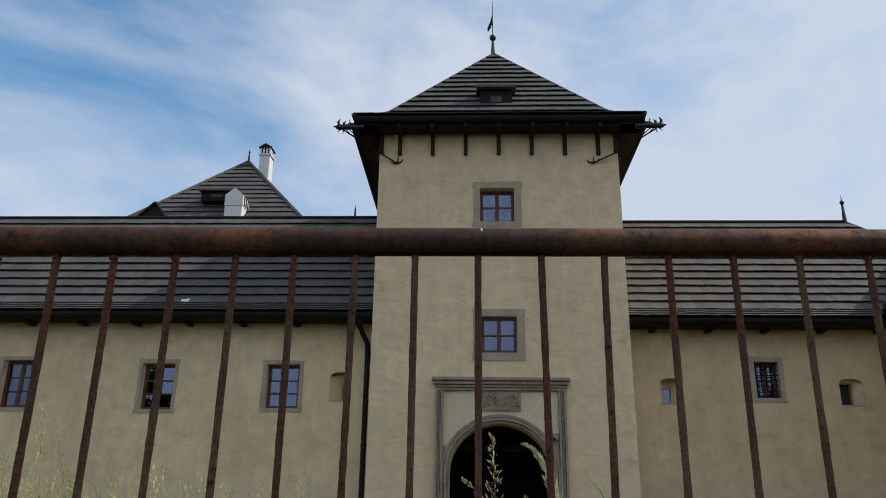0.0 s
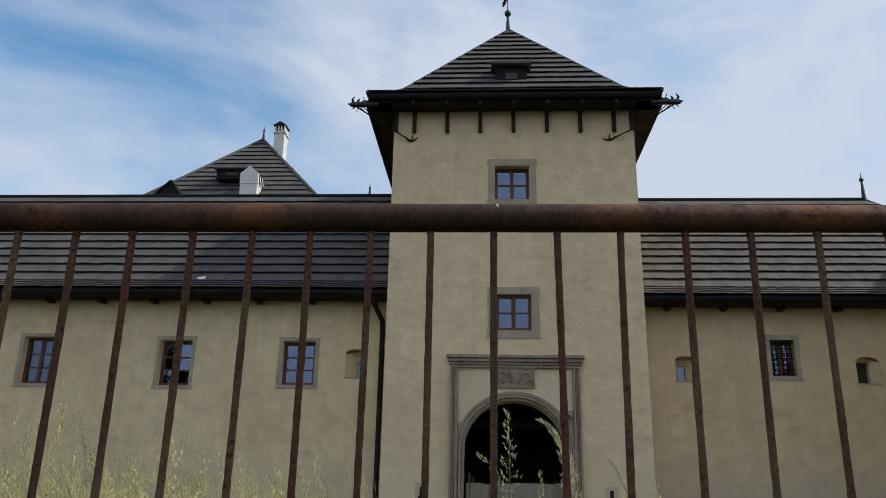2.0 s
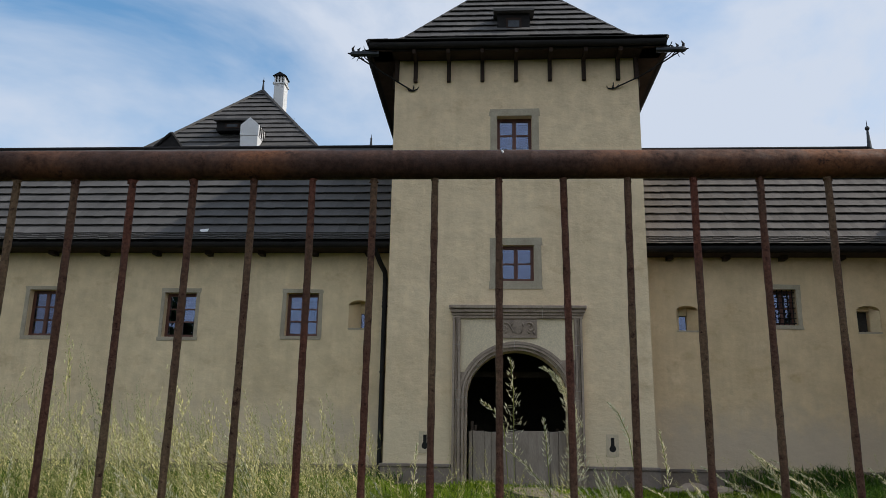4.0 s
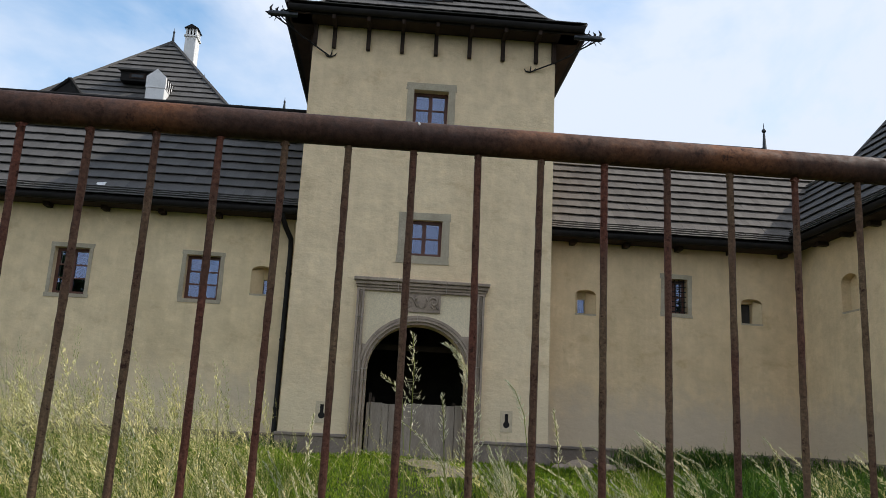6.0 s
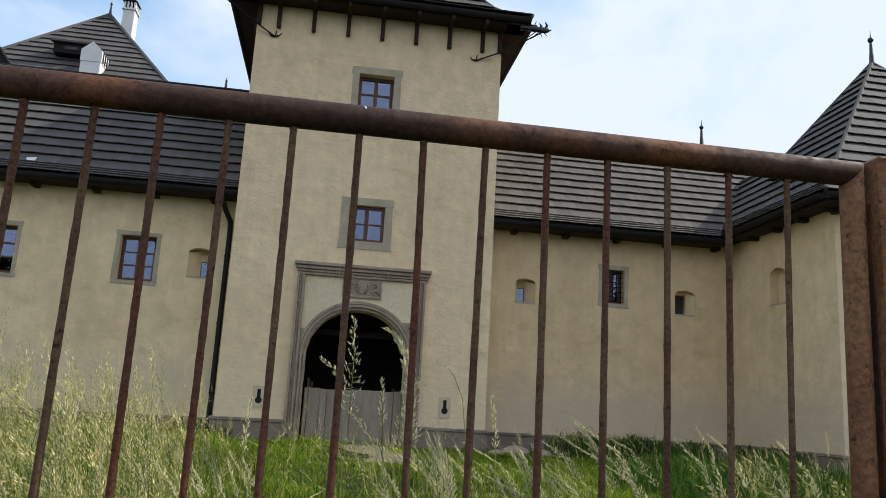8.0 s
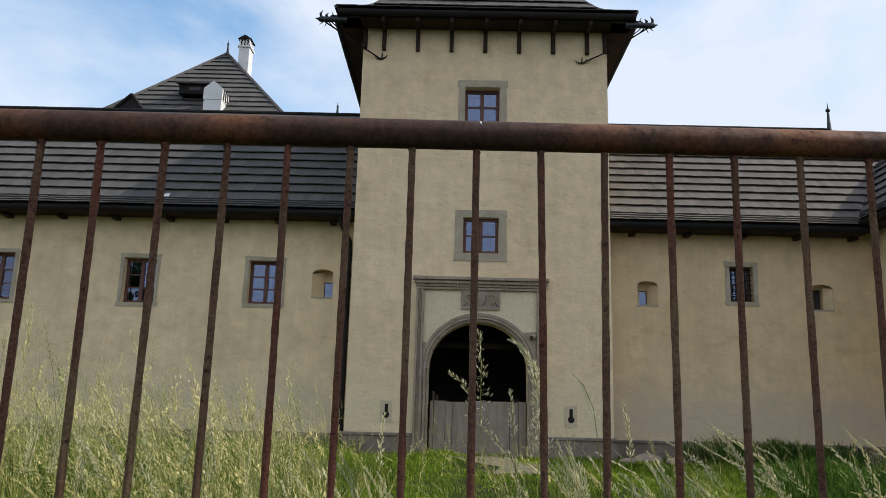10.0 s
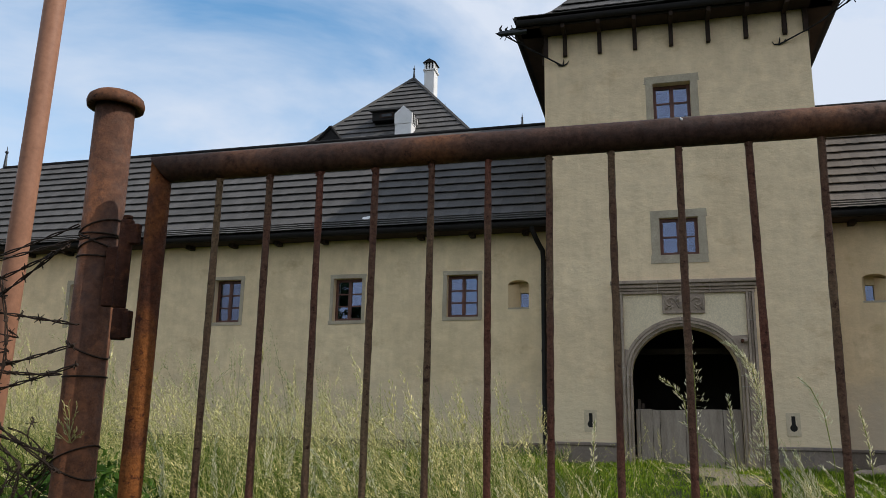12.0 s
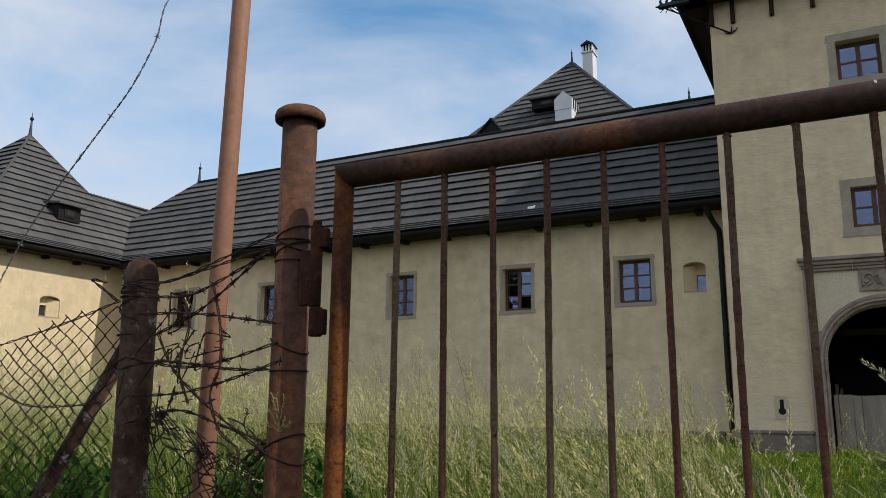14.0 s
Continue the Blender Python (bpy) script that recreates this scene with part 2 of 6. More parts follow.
RUST = rod_rust("rusty_iron", [(0.055, 0.026, 0.017), (0.085, 0.039, 0.023), (0.17, 0.064, 0.024)], (1.0, 1, 1), 3.6, 85, (0.040, 0.020, 0.014), 0.3, 0.0012)
BAR_RUST = rod_rust("rusty_bar", [(0.155, 0.054, 0.034), (0.120, 0.060, 0.038), (0.17, 0.108, 0.060)], (1, 1, 0.55), 5.0, 150, (0.042, 0.020, 0.014))
STILE_RUST = rod_rust("orange_rust", [(0.038, 0.014, 0.009), (0.092, 0.031, 0.013), (0.21, 0.071, 0.017)], (1, 1, 0.8), 9.0, 120, (0.05, 0.018, 0.011))
HINGE_RUST = two_scale("dark_hinge_rust", (0.030, 0.013, 0.009), (0.085, 0.034, 0.020), 16, 120, 0.85, 1.0, 0.004, c2=(0.12, 0.045, 0.02), spec=0.12)
POST_PAINT = rod_rust("red_oxide_paint", [(0.064, 0.028, 0.016), (0.105, 0.043, 0.021), (0.150, 0.057, 0.023)], (1, 1, 0.45), 7.0, 60, (0.070, 0.032, 0.020), 0.3)
OLD_PIPE = rod_rust("flaked_pipe", [(0.030, 0.016, 0.011), (0.066, 0.034, 0.021), (0.105, 0.060, 0.040)], (1, 1, 0.6), 13.0, 48, (0.27, 0.24, 0.205))
TUBE_PAINT = rod_rust("worn_ochre_paint", [(0.165, 0.072, 0.036), (0.215, 0.100, 0.050), (0.26, 0.135, 0.066)], (1, 1, 0.5), 8.0, 80, (0.060, 0.028, 0.018), 0.2, 0.002)
POLE_PAINT = two_scale("salmon_paint", (0.285, 0.134, 0.078), (0.36, 0.176, 0.108), 6, 60, 0.6, 0.3, 0.003, spec=0.25)
WIRE = two_scale("rusty_wire", (0.020, 0.014, 0.010), (0.060, 0.038, 0.026), 20, 150, 0.75, 0.5, 0.002, 0.3, spec=0.2)
GALV = two_scale("dull_wire", (0.17, 0.16, 0.15), (0.30, 0.285, 0.27), 20, 150, 0.6, 0.4, 0.001, 0.3)
# near-black colour that stands in for the shade inside rooms and gate passage
INSIDE_SHADE = two_scale("shaded_interior", (0.03, 0.027, 0.024), (0.06, 0.053, 0.045), 1.0, 14, 0.95, 0.3, 0.01)
MORTAR = two_scale("pale_mortar", (0.43, 0.37, 0.30), (0.54, 0.475, 0.39), 4, 40, 0.95, 0.4, 0.004, spec=0.1)
SOIL = two_scale("meadow_soil", (0.018, 0.024, 0.008), (0.035, 0.04, 0.014), 0.4, 9, 0.95, 0.8, 0.05, c2=(0.05, 0.045, 0.025), spec=0.1)


def glass_material():
    m = bpy.data.materials.new("window_glass")
    m.use_nodes = True
    n, l = m.node_tree.nodes, m.node_tree.links
    n.clear()
    out = n.new("ShaderNodeOutputMaterial")
    mix = n.new("ShaderNodeMixShader")
    tr = n.new("ShaderNodeBsdfTransparent")
    tr.inputs["Color"].default_value = (0.75, 0.8, 0.82, 1)
    gl = n.new("ShaderNodeBsdfGlossy")
    gl.inputs["Roughness"].default_value = 0.015
    # blue put into the gloss colour to imitate mirrored blue sky
    gl.inputs["Color"].default_value = (0.62, 0.71, 1.0, 1)
    fr = n.new("ShaderNodeFresnel")
    fr.inputs["IOR"].default_value = 2.2
    tex = noise_node(n, l, 1.6, 2, 0.4)
    b = n.new("ShaderNodeBump")
    b.inputs["Strength"].default_value, b.inputs["Distance"].default_value = 0.12, 0.01
    l.new(tex.outputs["Fac"], b.inputs["Height"])
    l.new(b.outputs["Normal"], gl.inputs["Normal"])
    l.new(fr.outputs["Fac"], mix.inputs["Fac"])
    l.new(tr.outputs[0], mix.inputs[1])
    l.new(gl.outputs[0], mix.inputs[2])
    l.new(mix.outputs[0], out.inputs["Surface"])
    return m


GLASS = glass_material()


def leaf_material(name, low, high, tip, trans=0.35):
    m, n, l, p = node_material(name)
    geo = n.new("ShaderNodeNewGeometry")
    k = ramp_node(n, l, geo.outputs["Random Per Island"], [(0.0, low), (0.6, high), (1.0, tip)])
    # patchy noise in the colour stands in for lost self-shadow between tufts
    tex = noise_node(n, l, 2.0, 4, 0.6)
    kk = ramp_node(n, l, tex.outputs["Fac"], [(0.36, (0.42, 0.48, 0.42)), (0.62, (1.3, 1.25, 1.15))])
    col = mix_node(n, l, 1.0, k.outputs["Color"], kk.outputs["Color"], "MULTIPLY")
    l.new(col, p.inputs["Base Color"])
    p.inputs["Roughness"].default_value = 0.65
    p.inputs["Specular IOR Level"].default_value = 0.12
    tl = n.new("ShaderNodeBsdfTranslucent")
    l.new(col, tl.inputs["Color"])
    mix = n.new("ShaderNodeMixShader")
    mix.inputs["Fac"].default_value = trans
    out = n["Material Output"]
    l.new(p.outputs[0], mix.inputs[1])
    l.new(tl.outputs[0], mix.inputs[2])
    l.new(mix.outputs[0], out.inputs["Surface"])
    return m


BLADE = leaf_material("grass_blade", (0.018, 0.046, 0.003), (0.085, 0.145, 0.011), (0.29, 0.30, 0.065), 0.35)
LUSH = leaf_material("lush_blade", (0.075, 0.145, 0.009), (0.178, 0.280, 0.018), (0.34, 0.40, 0.046), 0.4)
WEED = leaf_material("weed_leaf", (0.022, 0.056, 0.008), (0.046, 0.105, 0.012), (0.10, 0.175, 0.022))
TREE_LEAF = leaf_material("tree_leaf", (0.010, 0.024, 0.006), (0.018, 0.042, 0.010), (0.03, 0.06, 0.014), 0.2)
SEED = leaf_material("seed_head", (0.43, 0.385, 0.14), (0.60, 0.535, 0.25), (0.78, 0.71, 0.43), 0.3)
STALK = leaf_material("dry_stalk", (0.14, 0.19, 0.04), (0.25, 0.27, 0.08), (0.42, 0.38, 0.19), 0.3)
PLUME = leaf_material("pale_plume", (0.57, 0.53, 0.33), (0.73, 0.69, 0.50), (0.87, 0.84, 0.70), 0.3)

# ---------------------------------------------------------------- mesh helpers


def part(name, bm, material, parent=None, label="", smooth=False):
    me = bpy.data.meshes.new(name)
    bmesh.ops.recalc_face_normals(bm, faces=bm.faces)
    bm.to_mesh(me)
    bm.free()
    return mesh_part(name, me, material, parent, label, smooth)


def mesh_part(name, me, material, parent=None, label="", smooth=False):
    if not me.materials:
        me.materials.append(material)
    if smooth:
        me.polygons.foreach_set("use_smooth", [True] * len(me.polygons))
    ob = new(name, me)
    if parent is not None:
        ob.parent = parent
    if label:
        tagged(ob, label)
    return ob


def thing(name, label, category, group="", kind="", at=(0, 0, 0)):
    ob = new(name)
    ob.empty_display_size = 0.2
    ob.location = at
    return tagged(ob, label, category, group, kind)


def box(bm, x0, x1, y0, y1, z0, z1, bevel=0.0):
    r = bmesh.ops.create_cube(bm, size=1.0)
    vs = r["verts"]
    for v in vs:
        v.co = Vector(((x0 + x1) / 2 + v.co.x * (x1 - x0), (y0 + y1) / 2 + v.co.y * (y1 - y0), (z0 + z1) / 2 + v.co.z * (z1 - z0)))
    if bevel:
        es = list({e for v in vs for e in v.link_edges})
        bmesh.ops.bevel(bm, geom=es, offset=bevel, segments=1, profile=0.5, affect="EDGES")


def boxed(x0, x1, y0, y1, z0, z1, bevel=0.0):
    bm = bmesh.new()
    box(bm, x0, x1, y0, y1, z0, z1, bevel)
    return bm


def tube(bm, pts, r, n=8, caps=True):
    """A round rod along points; r is one radius or one for each point."""
    pts = [Vector(p) for p in pts]
    rs = r if isinstance(r, (list, tuple)) else [r] * len(pts)
    rings, side = [], None
    for i, p in enumerate(pts):
        d = (pts[min(i + 1, len(pts) - 1)] - pts[max(i - 1, 0)]).normalized()
        if side is None:
            side = d.cross(Vector((0.31, 0.17, 0.93)))
            if side.length < 0.05:
                side = d.cross(Vector((1, 0, 0)))
        side = (side - d * side.dot(d)).normalized()
        up = d.cross(side)
        rings.append([bm.verts.new(p + (side * math.cos(2 * math.pi * k / n) + up * math.sin(2 * math.pi * k / n)) * rs[i]) for k in range(n)])
    for a, b in zip(rings, rings[1:]):
        for k in range(n):
            bm.faces.new((a[k], a[(k + 1) % n], b[(k + 1) % n], b[k]))
    if caps:
        bm.faces.new(list(reversed(rings[0])))
        bm.faces.new(rings[-1])


def lathe(bm, centre, profile, n=16):
    """A turned form about a vertical axis: profile of (radius, height)."""
    c = Vector(centre)
    rings = [[bm.verts.new(c + Vector((max(r, 1e-4) * math.cos(2 * math.pi * k / n), max(r, 1e-4) * math.sin(2 * math.pi * k / n), z))) for k in range(n)] for r, z in profile]
    for a, b in zip(rings, rings[1:]):
        for k in range(n):
            bm.faces.new((a[k], a[(k + 1) % n], b[(k + 1) % n], b[k]))
    bm.faces.new(list(reversed(rings[0])))
    bm.faces.new(rings[-1])


def arch_loop(x0, x1, z0, zs, rise, n=14):
    """An opening's outline from its foot: upright sides to the springing at zs, then an arch of that rise."""
    c, h = (x0 + x1) / 2, (x1 - x0) / 2
    top = [(c + h * math.cos(a), zs + rise * math.sin(a)) for a in [math.pi * k / n for k in range(n + 1)]]
    return [(x0, z0), (x1, z0)] + top


def rect_loop(x0, x1, z0, z1):
    return [(x0, z0), (x1, z0), (x1, z1), (x0, z1)]


def slab(bm, outer, holes, y0, y1, place=None):
    """A wall of thickness y0..y1 with real holes; outlines in x and z. place turns (x, y, z) into the world."""
    tmp = bmesh.new()
    edges = []
    for loop in [outer] + holes:
        vs = [tmp.verts.new((x, 0, z)) for x, z in loop]
        edges += [tmp.edges.new((a, b)) for a, b in zip(vs, vs[1:] + vs[:1])]
    bmesh.ops.triangle_fill(tmp, use_beauty=True, use_dissolve=False, edges=edges)
    tmp.verts.index_update()
    put = place or (lambda v: v)
    flat = [(v.co.x, v.co.z) for v in tmp.verts]
    tris = [[v.index for v in f.verts] for f in tmp.faces]
    rim = [(e.verts[0].index, e.verts[1].index) for e in tmp.edges if len(e.link_faces) == 1]
    tmp.free()
    front = [bm.verts.new(put(Vector((x, y0, z)))) for x, z in flat]
    back = [bm.verts.new(put(Vector((x, y1, z)))) for x, z in flat]
    for t in tris:
        bm.faces.new([front[i] for i in t])
        bm.faces.new([back[i] for i in reversed(t)])
    for a, b in rim:
        bm.faces.new((front[a], front[b], back[b], back[a]))


def strip_arch(bm, x0, x1, zs, rise, inner, outer, y0, y1, n=24):
    """A curved moulding that follows an arch, between two offsets outside it."""
    c, h = (x0 + x1) / 2, (x1 - x0) / 2
    rows = []
    for k in range(n + 1):
        a = math.pi * k / n
        rows.append([bm.verts.new((c + (h + o) * math.cos(a), y, zs + (rise + o) * math.sin(a))) for o, y in ((inner, y1), (inner, y0), (outer, y0), (outer, y1))])
    for a, b in zip(rows, rows[1:]):
        for k in range(4):
            bm.faces.new((a[k], b[k], b[(k + 1) % 4], a[(k + 1) % 4]))
    bm.faces.new(rows[0])
    bm.faces.new(list(reversed(rows[-1])))


def courses(length, course, eave=False):
    """Slope heights of the courses; doubled and narrow along the eave of a wing."""
    first = [(0.0, 0.2), (0.11, 0.31), (0.22, 0.42)] if eave else []
    low = 0.33 if eave else 0.0
    rows = max(1, round((length - low) / course))
    step = (length - low) / rows
    return first + [(low + r * step, min(low + (r + 1) * step + 0.07, length)) for r in range(rows)]


class Shingles:
    """Courses of thin wooden shingles, gathered into one mesh."""

    def __init__(self):
        self.v, self.f, self.rng = [], [], random.Random(5)

    def one(self, o, u, w, nrm, a0, a1, b0, b1, v0, v1, lift):
        """A shingle from slope height v0 to v1; a at its lower edge, b at its upper."""
        i, th = len(self.v), 0.022
        for a, vv, k in ((a0, v0, lift), (a1, v0, lift), (b1, v1, 0.004), (b0, v1, 0.004)):
            p = o + u * a + w * vv + nrm * k
            self.v += [tuple(p), tuple(p + nrm * (th if vv == v0 else 0.006))]
        self.f += [(i, i + 2, i + 4, i + 6), (i + 1, i + 7, i + 5, i + 3), (i, i + 1, i + 3, i + 2), (i + 2, i + 3, i + 5, i + 4), (i + 4, i + 5, i + 7, i + 6), (i + 6, i + 7, i + 1, i)]

    def plane(self, o, u, w, nrm, span, length, course=0.37, width=0.19, eave=False, skip=None):
        """span(v) gives the range along the eave at slope height v."""
        o, u, w, nrm = Vector(o), Vector(u).normalized(), Vector(w).normalized(), Vector(nrm).normalized()
        for v0, v1 in courses(length, course, eave):
            (lo, hi), (tlo, thi) = span(v0), span(v1)
            a = lo
            while a < hi - 0.02:
                b = min(a + width * self.rng.uniform(0.65, 1.35), hi)
                if hi - b < 0.06:
                    b = hi
                d = self.rng.uniform(-0.013, 0.013)
                ta, tb = min(max(a, tlo), thi), min(max(b, tlo), thi)
                if skip is None or not skip((a + b) / 2, v0):
                    self.one(o, u, w, nrm, a + 0.001, b - 0.001, ta + 0.001 if tb > ta else ta, tb - 0.001 if tb > ta else tb, v0 - 0.02 + d, v1, 0.062 + self.rng.uniform(0, 0.004))
                a = b

    def mesh(self, name):
        me = bpy.data.meshes.new(name)
        me.from_pydata(self.v, [], self.f)
        me.update()
        return me


def bent_pyramid(sh, deck, cx, cy, profile, course=0.37, faces=(0, 1, 2, 3), width=0.19):
    """A four-sided roof whose slope changes on the way up: profile of (half width, height) from the eave to the tip."""
    for k in range(4):
        out = Vector((0, -1, 0)) if k == 0 else Vector((1, 0, 0)) if k == 1 else Vector((0, 1, 0)) if k == 2 else Vector((-1, 0, 0))
        u = Vector((0, 0, 1)).cross(out)
        for (d0, z0), (d1, z1) in zip(profile, profile[1:]):
            w = (-out * (d0 - d1) + Vector((0, 0, z1 - z0)))
            ln = w.length
            o = Vector((cx, cy, z0)) + out * d0
            nrm = u.cross(w.normalized())
            if k in faces:
                sh.plane(o, u, w, nrm, lambda v, a=d0, b=d1, q=ln: (-(a + (b - a) * v / q), a + (b - a) * v / q), ln, course, width)
    rings = [[deck.verts.new((cx + sx * max(d, 0.01), cy + sy * max(d, 0.01), z - 0.01)) for sx, sy in ((-1, -1), (1, -1), (1, 1), (-1, 1))] for d, z in profile]
    for a, b in zip(rings, rings[1:]):
        for k in range(4):
            deck.faces.new((a[k], a[(k + 1) % 4], b[(k + 1) % 4], b[k]))
    deck.faces.new(list(reversed(rings[0])))
    deck.faces.new(rings[-1])


def spire(parent, x, y, z, h=1.0, ball=0.08):
    """A sheet-metal finial of height h on a roof's tip: a tapering sleeve, a ball and a needle."""
    bm = bmesh.new()
    lathe(bm, (x, y, z - 0.15), [(0.10, 0), (0.08, 0.15), (0.055, 0.15 + h * 0.35), (0.034, 0.15 + h * 0.70)], 8)
    ob = part("finial", bm, LEAD, parent, "dark sheet-metal roof finial")
    bm = bmesh.new()
    bmesh.ops.create_uvsphere(bm, u_segments=12, v_segments=8, radius=ball)
    bmesh.ops.translate(bm, verts=bm.verts, vec=(x, y, z + h * 0.72))
    part("ball", bm, LEAD, ob, smooth=True)
    bm = bmesh.new()
    tube(bm, [(x, y, z + h * 0.7), (x, y, z + h)], [0.025, 0.006], 6)
    part("needle", bm, LEAD, ob)
    return ob


# ---------------------------------------------------------------- ground


def ground_z(x, y):
    """Flat by the road, then a bank behind the gate and a meadow that rises very gently to the castle."""
    t = min(max((y - 0.7) / 1.4, 0.0), 1.0)
    u = min(max((y - 2.0) / 17.0, 0.0), 1.0)
    return 0.38 * t * t * (3 - 2 * t) + 0.14 * u + 0.03 * math.sin(x * 0.9 + y * 0.4) * min(max((y - 1) / 4, 0), 1)


def make_ground():
    xs = [-2500, -600, -150, -60] + [-40 + 1.0 * i for i in range(71)] + [60, 150, 600, 2500]
    ys = [-2500, -600, -150, -40, -10, -4, -1.5, 0.0] + [0.7 + 0.35 * i for i in range(6)] + [3.2 + 0.8 * i for i in range(27)] + [40, 80, 200, 700, 2500]
    bm = bmesh.new()
    grid = [[bm.verts.new((x, y, ground_z(x, y))) for x in xs] for y in ys]
    for a, b in zip(grid, grid[1:]):
        for i in range(len(xs) - 1):
            bm.faces.new((a[i], a[i + 1], b[i + 1], b[i]))
    ob = part("ground", bm, SOIL)
    return tagged(ob, "overgrown meadow ground rising gently to the castle", "ground", kind="structure")


make_ground()

# ---------------------------------------------------------------- the castle's setting: walls

YW, YT = 21.0, 20.0           # the wings' and the gate tower's fronts
XL, XR = -25.74, 11.70        # inner corners at the two corner towers
TX0, TX1 = -2.66, 4.18        # gate tower
CX = (TX0 + TX1) / 2

WINDOWS_LEFT = [(-5.66, -4.74, 4.40, 5.61), (-9.15, -8.24, 4.35, 5.61), (-13.13, -12.23, 4.36, 5.68),
                (-18.49, -17.56, 4.38, 5.70), (-22.66, -21.74, 4.36, 5.74)]
WINDOW_RIGHT = (7.65, 8.30, 4.78, 5.76)


def make_wall(name, label, outer, holes, y0, y1, material, place=None):
    bm = bmesh.new()
    slab(bm, outer, holes, y0, y1, place)
    return tagged(part(name, bm, material), label, "wall", kind="structure")


NICHES_LEFT = [(-3.88, -3.30, 4.63, 5.28)]
NICHES_RIGHT = [(5.09, 5.67, 4.62, 5.17), (9.85, 10.46, 4.61, 5.19)]


def niche_hole(n, grow=0.0):
    x0, x1, z0, z1 = n
    return arch_loop(x0 - grow, x1 + grow, z0, z1, 0.13, 8)


wall_left = make_wall("wall_west_wing", "beige lime-plastered castle wing wall with small deep windows",
                      rect_loop(XL - 0.5, TX0 + 0.3, 0, 6.95),
                      [rect_loop(*w) for w in WINDOWS_LEFT] + [niche_hole(n) for n in NICHES_LEFT], YW, YW + 0.55, PLASTER)
wall_right = make_wall("wall_east_wing", "beige lime-plastered castle wing wall with a barred window and loopholes",
                       rect_loop(TX1 - 0.3, XR + 0.5, 0, 6.95),
                       [rect_loop(*WINDOW_RIGHT)] + [niche_hole(n) for n in NICHES_RIGHT], YW, YW + 0.55, EAST_PLASTER)

# the corner towers' walls that face the court
WEST_Y0, WEST_H = 14.6, 5.45
EAST_Y0, EAST_H = 16.3, 4.6


def side_place(x):
    return lambda v: Vector((x + v.y, v.x, v.z))


wall_west_tower = make_wall("wall_west_tower", "sunlit beige plastered corner tower wall with a loophole",
                            rect_loop(WEST_Y0, YW + 4.5, 0, 6.95), [arch_loop(17.57, 18.39, 4.62, 5.22, 0.15, 8)], 0, -0.6, PLASTER, side_place(XL))
wall_west_front = make_wall("wall_west_tower_front", "beige plastered front wall of the corner tower",
                            rect_loop(XL - 2 * WEST_H, XL - 0.6, 0, 6.95), [], WEST_Y0, WEST_Y0 + 0.6, PLASTER)
wall_east_tower = make_wall("wall_east_tower", "shaded beige plastered corner tower wall with a blind niche",
                            rect_loop(EAST_Y0, YW + 4.5, 0, 6.95), [arch_loop(18.40, 19.12, 4.78, 5.55, 0.2, 8)], 0, 0.6, PLASTER, side_place(XR))
wall_east_front = make_wall("wall_east_tower_front", "beige plastered front wall of the corner tower",
                            rect_loop(XR + 0.6, XR + 2 * EAST_H, 0, 6.95), [], EAST_Y0, EAST_Y0 + 0.6, PLASTER)

# back walls and floors close the wings, coloured dark so the rooms look unlit
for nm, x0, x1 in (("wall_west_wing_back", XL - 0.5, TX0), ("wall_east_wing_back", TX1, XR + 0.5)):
    tagged(part(nm, boxed(x0, x1, 28.0, 28.4, 0, 6.95), INSIDE_SHADE), "plain back wall of the castle wing", "wall", kind="structure")
    tagged(part("ceiling", boxed(x0, x1, 21.56, 27.99, 6.6, 6.8), INSIDE_SHADE), "plain ceiling inside the castle wing", "ceiling", kind="structure")
    tagged(part("floor", boxed(x0, x1, 21.56, 27.99, 3.3, 3.5), INSIDE_SHADE), "plain floor inside the castle wing", "floor", kind="structure")

# gate tower, four walls with the gateway and two windows in front
GATE = (-0.55, 2.01)
GATE_SPRING, GATE_RISE = 2.72, 1.21
TW1 = (0.24, 1.20, 9.46, 10.47)
TW2 = (0.26, 1.21, 5.76, 6.74)
TOP = 12.3
make_wall("wall_gate_tower", "beige trowelled plaster front of the gate tower with an arched gateway", rect_loop(TX0, TX1, 0, TOP),
          [arch_loop(*GATE, 0.35, GATE_SPRING, GATE_RISE, 22), rect_loop(*TW1), rect_loop(*TW2)], YT, YT + 0.6, TOWER_PLASTER)
for nm, x in (("wall_gate_tower_west", TX0), ("wall_gate_tower_east", TX1 - 0.6)):
    tagged(part(nm, boxed(x, x + 0.6, YT + 0.6, YT + 6.8, 0, TOP), TOWER_PLASTER), "beige plastered side wall of the gate tower", "wall", kind="structure")
tagged(part("wall_gate_tower_back", boxed(TX0, TX1, YT + 6.8, YT + 7.3, 0, TOP), INSIDE_SHADE), "plain back wall of the gate tower", "wall", kind="structure")
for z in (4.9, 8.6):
    tagged(part("ceiling", boxed(TX0 + 0.6, TX1 - 0.6, YT + 0.6, YT + 6.8, z, z + 0.25), INSIDE_SHADE), "plain ceiling inside the gate tower, darkened as unlit", "ceiling", kind="structure")

# plinths
bm = bmesh.new()
for x0, x1 in ((TX0 - 0.06, -0.93), (2.41, TX1 + 0.06)):
    box(bm, x0, x1, YT - 0.07, YT + 0.3, 0, 0.98)
    box(bm, x0 - 0.02, x1, YT - 0.11, YT + 0.3, 0.981, 1.07, 0.02)
tagged(part("plinth_gate_tower", bm, PLINTH), "grey-brown stone plinth with a chamfered top course", "plinth", kind="structure")
